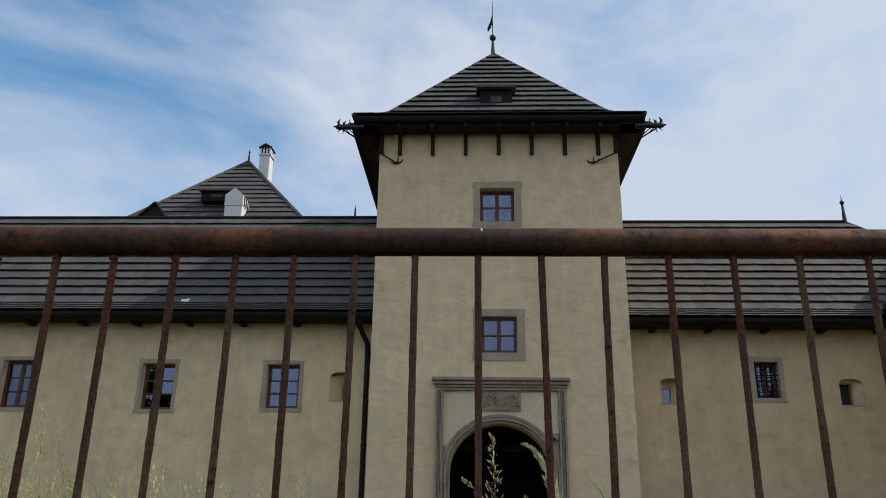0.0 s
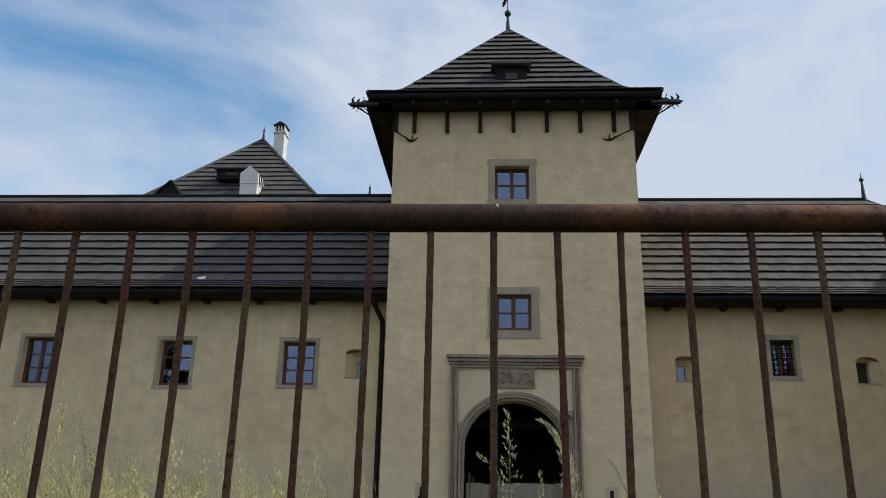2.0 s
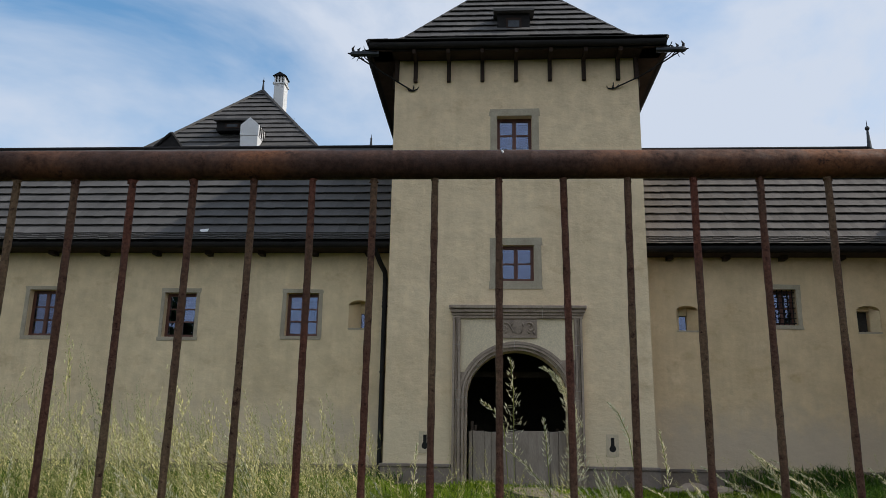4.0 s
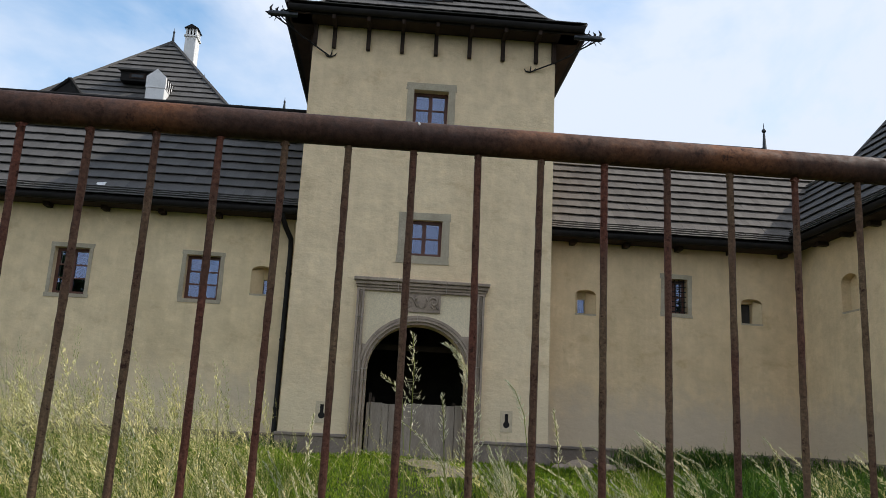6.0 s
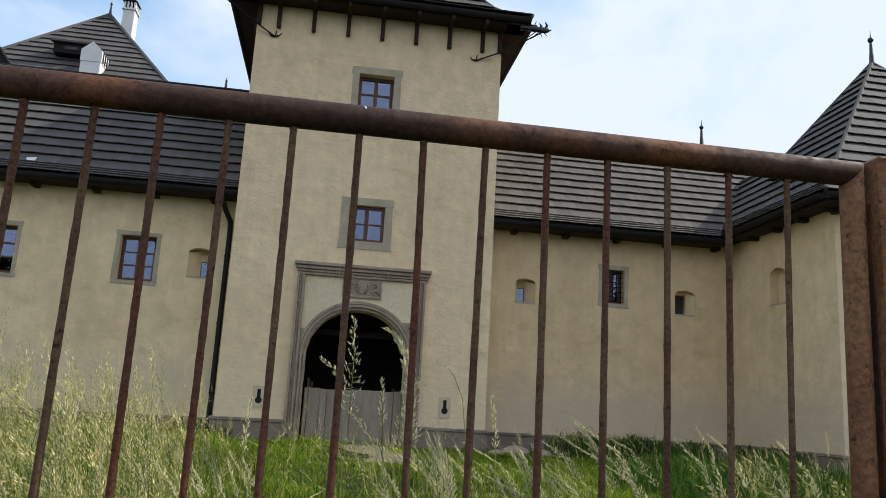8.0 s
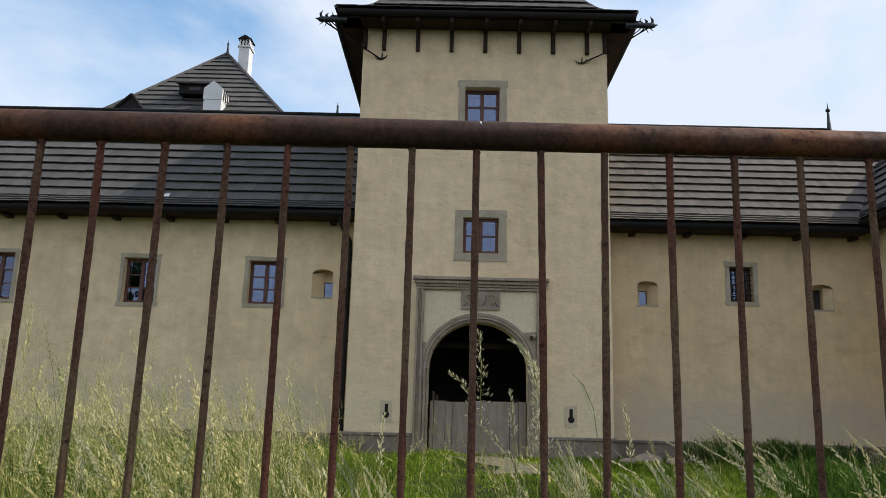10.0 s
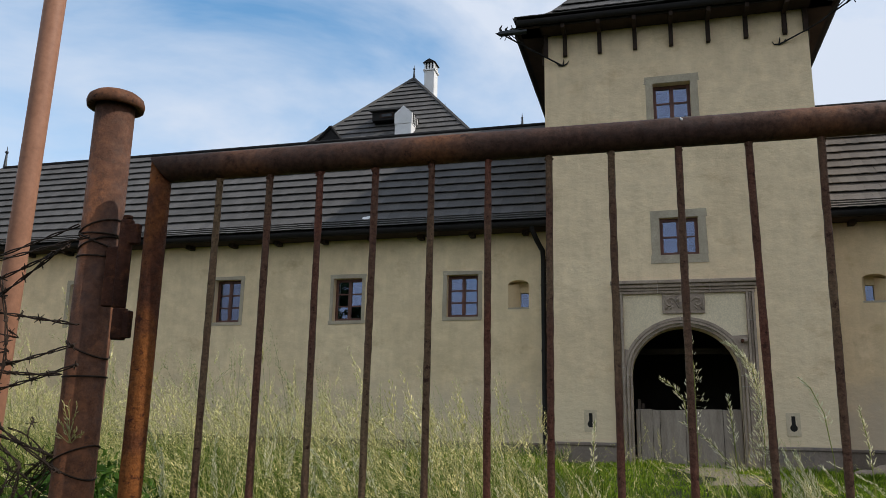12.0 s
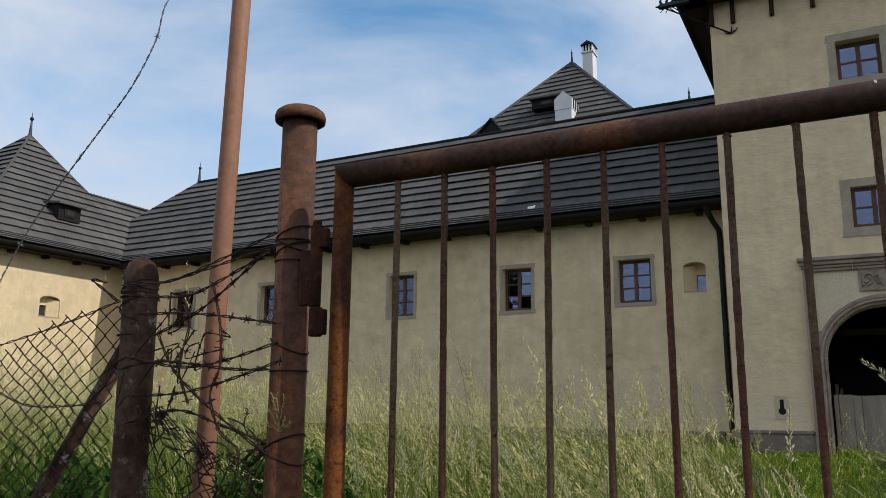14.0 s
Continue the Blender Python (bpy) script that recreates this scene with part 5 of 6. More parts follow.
def water_spout(side):
    """A gutter spout on the roof's corner with a toothed dragon crest, stayed by forked iron rods."""
    root = thing("water_spout", "dark metal gutter spout with a toothed crest and iron stay", "water spout", group="roof corner spouts")
    x = CX + side * 4.02
    y = GY - 4.02
    out = Vector((side * 0.98, -0.10, -0.05))
    p = Vector((x, y, 12.12))
    bm = bmesh.new()
    tube(bm, [p - out * 0.2, p + out * 0.38, p + out * 0.52, p + out * 0.60], [0.085, 0.078, 0.085, 0.055], 10)
    part("pipe", bm, LEAD, root)
    for k, tall in ((0.22, 0.15), (0.36, 0.20), (0.52, 0.27)):
        bm = bmesh.new()
        q = p + out * k
        tube(bm, [q + Vector((0, 0, 0.05)), q + Vector((side * 0.03, 0, tall * 0.6)), q + Vector((-side * 0.03, 0, tall))], [0.045, 0.036, 0.005], 6)
        part("crest", bm, FASCIA, root)
    bm = bmesh.new()
    tube(bm, [p + out * 0.58, p + out * 0.68 + Vector((0, 0, 0.03))], [0.04, 0.012], 6)
    part("snout", bm, FASCIA, root)
    xw = TX0 + 0.52 if side < 0 else TX1 - 0.72
    edge = TX0 - 0.05 if side < 0 else TX1 + 0.05
    bm = bmesh.new()
    tube(bm, [p + out * 0.42 - Vector((0, 0, 0.07)), Vector((edge, YT - 0.20, 11.55)), Vector((xw, YT - 0.04, 11.24))], 0.021, 6)
    part("stay", bm, FASCIA, root, "black iron stay")
    bm = bmesh.new()
    tube(bm, [p + out * 0.24 - Vector((0, 0, 0.07)), p - out * 0.35 + Vector((0, 0.2, -0.55)), Vector((edge, YT - 0.16, 11.6))], 0.014, 6)
    part("stay", bm, FASCIA, root)
    for a, b in (((0.34, -0.05), (0.2, -0.2)), ((0.34, -0.05), (0.42, -0.22)), ((0.42, -0.04), (0.56, -0.16))):
        bm = bmesh.new()
        tube(bm, [p + out * a[0] + Vector((0, 0, a[1])), p + out * b[0] + Vector((0, 0, b[1]))], [0.018, 0.008], 5)
        part("claw", bm, FASCIA, root)
    for dx, dz in ((-0.12, 0.02), (0.12, 0.06), (0.02, 0.12)):
        bm = bmesh.new()
        tube(bm, [(xw, YT - 0.04, 11.24), (xw + dx, YT - 0.03, 11.24 + dz), (xw + dx * 1.4, YT - 0.03, 11.32 + dz)], [0.022, 0.018, 0.008], 6)
        part("claw", bm, FASCIA, root)
    return root


water_spout(-1)
water_spout(1)

pipe = thing("downpipe", "black metal downpipe in the corner beside the gate tower", "downpipe")
bm = bmesh.new()
tube(bm, [(-3.10, 20.3, 6.90), (-3.10, 20.32, 6.70), (-3.0, 20.6, 6.42), (-2.88, 20.86, 6.18), (-2.87, 20.90, 5.9), (-2.87, 20.90, 0.62), (-2.87, 20.75, 0.5)], 0.07, 12)
part("pipe", bm, FASCIA, pipe, smooth=True)
for z in (1.6, 3.4, 5.2):
    bm = bmesh.new()
    tube(bm, [(-2.87, 20.90, z), (-2.87, 20.90, z + 0.05)], 0.084, 12)
    part("bracket", bm, FASCIA, pipe)

# open shutters at the last window
x0, x1, z0, z1 = WINDOWS_LEFT[4]
casement = thing("open_casement", "brown wooden casement standing open outwards", "window")
for xa, s in ((x0 + 0.02, 1), (x1 - 0.02, -1)):
    bm = bmesh.new()
    for a0, a1, b0, b1 in ((0, 0.46, z0 + 0.05, z0 + 0.11), (0, 0.46, z1 - 0.11, z1 - 0.05), (0, 0.05, z0 + 0.11, z1 - 0.11), (0.41, 0.46, z0 + 0.11, z1 - 0.11), (0.05, 0.41, (z0 + z1) / 2 - 0.02, (z0 + z1) / 2 + 0.02)):
        box(bm, xa - 0.02, xa + 0.02, YW + 0.16 - a1, YW + 0.16 - a0, b0, b1)
    part("sash", bm, FRAME_WOOD, casement)

# fieldstones at the foot of the walls, and the sandy path from the gateway
rng = random.Random(21)
for x, y, r in ((4.9, 19.6, 0.28), (5.5, 19.2, 0.2), (4.4, 19.4, 0.17), (6.0, 19.5, 0.22)):
    bm = bmesh.new()
    bmesh.ops.create_icosphere(bm, subdivisions=2, radius=r)
    for v in bm.verts:
        k = 1 + 0.25 * noise.noise(v.co * 3.1 + Vector((x, y, 0)))
        v.co = Vector((x + v.co.x * k * 1.3, y + v.co.y * k, ground_z(x, y) + r * 0.25 + v.co.z * k * 0.6))
    tagged(part("fieldstone", bm, STONE), "weathered grey fieldstone half sunk in grass", "stone", group="stones by the wall")
bm = bmesh.new()
cols = []
for i in range(16):
    y = 14.6 + 5.6 * i / 15
    w = 0.35 + 0.25 * math.sin(i * 1.1) * 0.5 + 0.55 * (i / 15)
    c = 1.15 + 0.35 * math.sin(i * 0.35)
    cols.append([bm.verts.new((c + w * k, y, ground_z(c + w * k, y) + 0.006 + 0.02 * (1 - k * k))) for k in (-1, -0.5, 0, 0.5, 1)])
for a, b in zip(cols, cols[1:]):
    for k in range(4):
        bm.faces.new((a[k], a[k + 1], b[k + 1], b[k]))
SAND = two_scale("sandy_path", (0.15, 0.12, 0.075), (0.24, 0.195, 0.13), 2.2, 20, 0.95, 0.7, 0.03, c2=(0.05, 0.06, 0.02))
tagged(part("path", bm, SAND), "worn sandy footpath leading to the gateway", "path", kind="structure")
# ---------------------------------------------------------------- wire fence beside the gate


def twisted(pts, r, barbs=0.0, seed=0, turns=60.0, spread=0.0022, n=5):
    """Two wires twisted round one another along a sagging line, with barbs."""
    rg = random.Random(seed)
    pts = [Vector(p) for p in pts]
    fine = []
    for i in range(len(pts) - 1):
        p0, p1, p2, p3 = pts[max(i - 1, 0)], pts[i], pts[i + 1], pts[min(i + 2, len(pts) - 1)]
        m = max(3, int((p2 - p1).length / 0.012))
        for k in range(m):
            t = k / m
            fine.append(0.5 * (2 * p1 + (p2 - p0) * t + (2 * p0 - 5 * p1 + 4 * p2 - p3) * t * t + (3 * p1 - p0 - 3 * p2 + p3) * t ** 3))
    fine.append(pts[-1])
    bm = bmesh.new()
    total = 0.0
    for strand in (0, math.pi):
        line, total = [], 0.0
        for i, p in enumerate(fine):
            if i:
                total += (p - fine[i - 1]).length
            a = total * turns + strand
            line.append(p + Vector((0.3 * math.cos(a), math.cos(a), math.sin(a))) * spread)
        tube(bm, line, r, n)
    if barbs:
        nxt, run = barbs * rg.random(), 0.0
        for i in range(1, len(fine)):
            run += (fine[i] - fine[i - 1]).length
            if run > nxt:
                nxt += barbs * rg.uniform(0.8, 1.2)
                for _ in range(2):
                    d = Vector((rg.uniform(-0.6, 0.6), rg.uniform(-1, 1), rg.uniform(-1, 1))).normalized() * 0.0115
                    tube(bm, [fine[i] - d, fine[i], fine[i] + d], [r * 0.5, r * 1.15, r * 0.5], 4)
                tube(bm, [fine[i] - (fine[i] - fine[i - 1]).normalized() * 0.006, fine[i] + (fine[i] - fine[i - 1]).normalized() * 0.006], r * 2.1, 6)
    return bm


barbed = thing("barbed_wire", "rusty barbed wire strung between the posts", "barbed wire")
FY = 1.015
STRANDS = [
    [(-1.50, 1.82), (-1.38, 1.815), (-1.25, 1.84), (-1.10, 1.875)],
    [(-1.50, 1.81), (-1.36, 1.812), (-1.22, 1.845), (-1.09, 1.89)],
    [(-1.47, 1.785), (-1.29, 1.77), (-1.19, 1.79), (-1.08, 1.845)],
    [(-1.47, 1.745), (-1.27, 1.735), (-1.10, 1.705)],
    [(-1.46, 1.645), (-1.29, 1.62), (-1.18, 1.63), (-1.0, 1.665)],
    [(-1.46, 1.615), (-1.33, 1.632), (-1.15, 1.614), (-1.0, 1.612)],
    [(-1.46, 1.56), (-1.33, 1.565), (-1.22, 1.585), (-1.07, 1.63)],
    [(-1.45, 1.50), (-1.31, 1.53), (-1.17, 1.50), (-1.0, 1.47)],
    [(-1.37, 1.69), (-1.25, 1.73), (-1.17, 1.77), (-1.1, 1.85)],
    [(-1.40, 1.70), (-1.34, 1.62), (-1.24, 1.55), (-1.12, 1.48), (-1.0, 1.44)],
    [(-1.30, 1.78), (-1.27, 1.71), (-1.29, 1.62), (-1.26, 1.55)],
    [(-1.20, 1.79), (-1.175, 1.70), (-1.17, 1.62), (-1.19, 1.56), (-1.16, 1.49), (-1.11, 1.45), (-1.12, 1.38)],
]
for i, st in enumerate(STRANDS):
    if st[-1][0] > -1.13 and i != 11:
        st = st[:-1] + [(PX + 0.028, st[-1][1])]
    part("wire_strand", twisted([(x, FY - 0.02 * (i % 3) + 0.01 * math.sin(9 * x + i), z) for x, z in st], 0.0015, 0.045 if i not in (0, 1) else 0.0, i), WIRE, barbed)
# turns round both posts
for px, py, pr, zs in ((PX, PY, 0.040, (1.845, 1.87, 1.88, 1.89, 1.905, 1.665, 1.612, 1.468, 1.44)), (-1.515, 1.06, 0.0415, (1.80, 1.815, 1.825, 1.79, 1.775, 1.745, 1.70, 1.64))):
    for j, z in enumerate(zs):
        bm = bmesh.new()
        tilt = 0.02 * math.sin(j * 2.1)
        tube(bm, [(px + pr * math.cos(a), py + pr * math.sin(a), z + tilt * math.cos(a)) for a in [2 * math.pi * k / 20 for k in range(21)]], 0.0019, 5)
        part("wire_turn", bm, WIRE, barbed)
# the loose tangle at the foot of the hinge post
rng = random.Random(8)
for k in range(16):
    c = Vector((-1.14 + rng.uniform(-0.12, 0.05), FY + rng.uniform(-0.02, 0.03), 1.40 + rng.uniform(-0.14, 0.10)))
    r0, ph, el = rng.uniform(0.025, 0.08), rng.uniform(0, 6), rng.uniform(0.4, 1.0)
    pts = [c + Vector((r0 * math.cos(ph + a), 0.02 * math.sin(1.7 * a + k), r0 * el * math.sin(ph + a) + 0.01 * a)) for a in [0.45 * j for j in range(rng.randint(8, 15))]]
    part("wire_loop", twisted(pts, 0.0009, 0.06 if k % 2 else 0.0, 40 + k, spread=0.0010), WIRE, barbed)
for k in range(10):
    c = Vector((-1.38 + rng.uniform(-0.09, 0.10), FY + rng.uniform(-0.02, 0.03), 1.55 + rng.uniform(-0.14, 0.14)))
    pts = [c + Vector((rng.uniform(-0.05, 0.05) + 0.02 * j, 0.015 * rng.uniform(-1, 1), rng.uniform(-0.05, 0.05) - 0.012 * j * (1 if k % 2 else -1))) for j in range(6)]
    part("wire_loop", twisted(pts, 0.0010, 0.07 if k % 2 == 0 else 0.0, 70 + k, spread=0.0009), WIRE, barbed)
bm = twisted([(-2.50, 1.3, 1.80), (-2.44, 1.3, 1.93), (-2.34, 1.3, 2.07), (-2.25, 1.3, 2.17), (-2.14, 1.3, 2.275), (-2.0, 1.3, 2.405), (-1.9, 1.3, 2.505), (-1.82, 1.3, 2.63), (-1.775, 1.3, 2.76), (-1.76, 1.45, 2.95), (-1.765, 1.572, 3.05)], 0.0014, 0.16, 5, turns=110, spread=0.0018)
tagged(part("hanging_wire", bm, GALV), "loose twisted wire strand hanging from the pole", "wire")

chain = thing("chainlink_fence", "dark rusty chain-link mesh hanging between fence posts", "fence")
MESH_W, MESH_H = 0.0275, 0.0245


def mesh_top(x):
    return 1.775 + (x + 1.57) * 0.17 - 0.018 * math.sin((x + 1.57) * 9)


def link_wire(k, x0, x1):
    x = x1 - MESH_W * k
    pts, z, j = [], mesh_top(x), 0
    while z > 0.75:
        s = (j + k) % 2
        warp = 0.014 * math.sin(x * 11 + z * 7) + 0.008 * math.sin(z * 29 + x * 13)
        pts.append(Vector((x + (MESH_W * 0.5 if s else -MESH_W * 0.5) + warp, 1.075 + (0.002 if s else -0.002) + 0.012 * math.sin(x * 6 + z * 5), z)))
        z -= MESH_H * (1 + 0.10 * math.sin(x * 9 + j))
        j += 1
    bm = bmesh.new()
    tube(bm, pts, 0.0018, 5)
    return bm


for k in range(48):
    part("link_wire", link_wire(k, -2.9, -1.59), WIRE, chain)
for k in range(15):
    bm = link_wire(k, -1.5, -1.10)
    for v in bm.verts:
        v.co.z = min(v.co.z, 1.47) - 0.05 * math.sin(v.co.x * 14) + 0.02 * math.sin(v.co.z * 31)
        v.co.x += 0.02 * math.sin(v.co.z * 17 + k)
    part("link_wire", bm, WIRE, chain)
part("tension_wire", twisted([(-2.95, 1.06, 1.56), (-2.4, 1.06, 1.63), (-1.85, 1.06, 1.725), (-1.57, 1.05, 1.785)], 0.0014, 0.0, 9), WIRE, chain)
part("tension_wire", twisted([(-1.57, 1.04, 1.785), (-1.62, 1.04, 1.815), (-1.665, 1.04, 1.842), (-1.61, 1.04, 1.83)], 0.0018, 0.0, 10), WIRE, chain)
part("tension_wire", twisted([(-2.1, 1.06, 1.60), (-1.9, 1.055, 1.54), (-1.75, 1.055, 1.535), (-1.6, 1.05, 1.545)], 0.0014, 0.0, 12), WIRE, chain)

# ---------------------------------------------------------------- meadow
GR = np.random.RandomState(7)


def ground_arr(x, y):
    t = np.clip((y - 0.7) / 1.4, 0, 1)
    u = np.clip((y - 2.0) / 17.0, 0, 1)
    return 0.38 * t * t * (3 - 2 * t) + 0.14 * u + 0.03 * np.sin(x * 0.9 + y * 0.4) * np.clip((y - 1) / 4, 0, 1)


def blade_curve(x, y, h, bend, direction, z=None):
    """Where a bending blade stands at the fraction t of its length."""
    n = len(x)
    base = np.stack([x, y, (ground_arr(x, y) if z is None else z) - 0.01], 1)
    d = np.stack([np.cos(direction), np.sin(direction), np.zeros(n)], 1)
    up = np.array([0, 0, 1.0])

    def at(t):
        t = np.broadcast_to(t, (n,)) if np.ndim(t) == 0 else t
        if np.ndim(t) == 1:
            return base + d * (bend * h * t ** 2.4)[:, None] + up * (h * (t - 0.42 * bend * t ** 3))[:, None]
        return base[:, None] + d[:, None] * ((bend * h)[:, None] * t ** 2.4)[..., None] + up * (h[:, None] * (t - 0.42 * bend[:, None] * t ** 3))[..., None]

    return at


def ribbons(name, x, y, h, width, bend, direction, material, z=None, ts=(0.0, 0.4, 0.75, 1.0)):
    """Many tapering blades of grass in one mesh."""
    n = len(x)
    at = blade_curve(x, y, h, bend, direction, z)
    face = GR.uniform(0, 2 * np.pi, n)
    s = np.stack([np.cos(face), np.sin(face), np.zeros(n)], 1)
    rows = []
    for t in ts[:-1]:
        c = at(t)
        w = (width * (1 - 0.75 * t))[:, None] * 0.5
        rows += [c - s * w, c + s * w]
    rows.append(at(1.0))
    k = len(rows)
    verts = np.stack(rows, 1).reshape(-1, 3)
    o = (np.arange(n) * k)[:, None]
    quads = np.concatenate([o + np.array([2 * i, 2 * i + 1, 2 * i + 3, 2 * i + 2]) for i in range(len(ts) - 2)])
    tris = o + np.array([k - 3, k - 2, k - 1])
    me = bpy.data.meshes.new(name)
    me.from_pydata(verts.tolist(), [], quads.tolist() + tris.tolist())
    me.update()
    return mesh_part(name, me, material), at


def panicles(name, at, n, start, spread, count, size, material):
    """Nodding seed heads: long spikelets set along the upper end of each stalk, pointing to its tip."""
    k = np.tile((np.arange(count) + 0.5) / count, (n, 1)) + GR.uniform(-0.5, 0.5, (n, count)) / count
    t = start[:, None] + (1 - start[:, None]) * k
    c = at(t)
    ax = at(np.minimum(t + 0.01, 1.02)) - at(t - 0.01)
    ax /= np.linalg.norm(ax, axis=-1, keepdims=True)
    ang = GR.uniform(0, 2 * np.pi, (n, count))
    off = np.stack([np.cos(ang), np.sin(ang), GR.uniform(-0.5, 0.5, (n, count))], -1)
    out = spread[:, None] * (0.25 + 0.75 * np.sin(np.pi * (0.12 + 0.8 * (1 - k)))) * GR.uniform(0.25, 1.0, (n, count))
    c = c + off * out[..., None]
    ax = ax + off * GR.uniform(0.1, 0.55, (n, count, 1))
    ax /= np.linalg.norm(ax, axis=-1, keepdims=True)
    side = np.cross(ax, GR.normal(size=ax.shape))
    side /= np.linalg.norm(side, axis=-1, keepdims=True)
    sz = size[:, None, None] * GR.uniform(0.7, 1.3, (n, count, 1)) * (1.15 - 0.5 * k[..., None])
    verts = np.stack([c - ax * sz, c - side * sz * 0.25 - ax * sz * 0.2, c + ax * sz, c + side * sz * 0.25 - ax * sz * 0.2], 2).reshape(-1, 3)
    quads = (np.arange(n * count) * 4)[:, None] + np.arange(4)
    me = bpy.data.meshes.new(name)
    me.from_pydata(verts.tolist(), [], quads.tolist())
    me.update()
    return mesh_part(name, me, material)


def scatter(n, y0, y1, side=1.0, power=1.0):
    """Places in the fan that the gate looks out on, thinner with distance for power above 1."""
    y = y0 + (y1 - y0) * GR.uniform(0, 1, n) ** power
    lo, hi = np.maximum(-25.5, -1.45 * y - 1.2), np.minimum(11.5, 0.85 * y + 0.9)
    return lo + (hi - lo) * GR.uniform(0, 1, n), y


def clumps(x, y, scale):
    return 0.5 + 0.5 * np.sin(x * scale + 1.3 * np.sin(y * scale * 0.7)) * np.sin(y * scale * 1.1 + 1.7 * np.sin(x * scale * 0.6))


def stuff(ob, label):
    return tagged(ob, label, "grass", kind="stuff")


# short lush sward
x, y = scatter(110000, 3.5, 20.7, power=0.62)
path_c = 1.2 + 0.3 * np.sin(y)
keep_it = ~((np.abs(x - path_c) < 0.6) & (y > 14.6) & (GR.uniform(0, 1, len(x)) < 0.7))
x, y = x[keep_it], y[keep_it]
h = 0.10 + 0.46 * clumps(x, y, 1.7) * clumps(x, y, 0.6) * GR.uniform(0.4, 1.3, len(x)) + 0.07
h *= np.where(np.abs(x - 1.4) < 1.3, 0.6, 1.0) * np.where(np.arctan2(-x, y) < 0.12, 0.6, 1.0)
ob, _ = ribbons("lush_grass", x, y, h, GR.uniform(0.010, 0.028, len(x)), GR.uniform(0.2, 1.1, len(x)), GR.uniform(0, 6.28, len(x)), LUSH)
stuff(ob, "bright green short grass on the castle meadow")


# tall meadow, highest and densest on the west side by the fence
def tallness(x, y):
    """Waist-high to the west, thin in the middle, middling to the east; none among the nettles."""
    ang, r = np.degrees(np.arctan2(-x, y)), np.hypot(x, y)
    dens = np.clip((ang - 2.5) / 10.0, 0.06, 1)
    dens = np.maximum(dens, 0.15 * np.exp(-((ang + 8.5) / 2.6) ** 2))
    dens = np.maximum(dens, 0.30 * np.exp(-((ang + 18) / 2.0) ** 2))
    dens = np.maximum(dens, 0.25 * np.clip((-ang - 25) / 4.0, 0, 1))
    dens *= 0.25 + 0.95 * clumps(x, y, 1.5)
    dens *= np.where((ang > 35) & (r < 5.2), 0.40, 1.0)
    return np.clip((ang - 1.0) / 26.0, 0, 1) + 0.5 * np.clip((ang - 27) / 14.0, 0, 1), dens


def tufts(n, y0, y1, power, per, spread, strength=1.0):
    """Stalks gathered in tufts: places and the way each one leans out of its tuft."""
    cx, cy = scatter(n, y0, y1, power=power)
    west, dens = tallness(cx, cy)
    ok = GR.uniform(0, 1, n) < dens * strength
    cx, cy = cx[ok], cy[ok]
    m = GR.poisson(per, len(cx)) + 3
    tall = np.repeat(GR.uniform(0.78, 1.12, len(cx)), m)
    cx, cy = np.repeat(cx, m), np.repeat(cy, m)
    a, r = GR.uniform(0, 2 * np.pi, len(cx)), GR.normal(0, spread, len(cx))
    x, y = cx + r * np.cos(a), cy + r * np.sin(a)
    vx, vy = 1.2 * r / spread * np.cos(a) * 0.5 - 0.75, 1.2 * r / spread * np.sin(a) * 0.5 + 0.1
    vx, vy = vx + GR.normal(0, 0.45, len(x)), vy + GR.normal(0, 0.45, len(x))
    y = np.maximum(y, 1.75)
    return x, y, np.arctan2(vy, vx), tall


x, y, lean, tall = tufts(5600, 1.9, 14.0, 1.15, 17, 0.12)
west, _ = tallness(x, y)
h = (0.52 + 0.45 * west) * tall * GR.uniform(0.5, 1.15, len(x))
ob, _ = ribbons("meadow_grass", x, y, h, GR.uniform(0.005, 0.014, len(x)), GR.uniform(0.2, 1.2, len(x)), lean + GR.normal(0, 0.9, len(x)), BLADE)
stuff(ob, "tall uncut meadow grass turning yellow")

# seeding stalks above it, with nodding heads
x, y, lean, tall = tufts(2350, 1.95, 14.0, 1.1, 5.2, 0.11, 0.9)
west, _ = tallness(x, y)
h = (1.04 + 0.52 * west) * tall * GR.uniform(0.6, 1.14, len(x))
h = np.minimum(h, GR.uniform(1.28, 1.68, len(x)) + 0.20 * np.clip((np.degrees(np.arctan2(-x, y)) - 20) / 14, 0, 1))
bend = GR.uniform(0.08, 0.66, len(x)) ** 1.25
ob, at = ribbons("grass_stalks", x, y, h, np.full(len(x), 0.0032), bend, lean, STALK, ts=(0.0, 0.3, 0.55, 0.8, 0.92, 1.0))
stuff(ob, "pale thin seeding grass stalks")
ob = panicles("seed_heads", at, len(x), 1 - GR.uniform(0.14, 0.32, len(x)) / h, GR.uniform(0.009, 0.030, len(x)), 54, GR.uniform(0.0060, 0.0098, len(x)), SEED)
stuff(ob, "pale straw-coloured nodding grass seed heads")

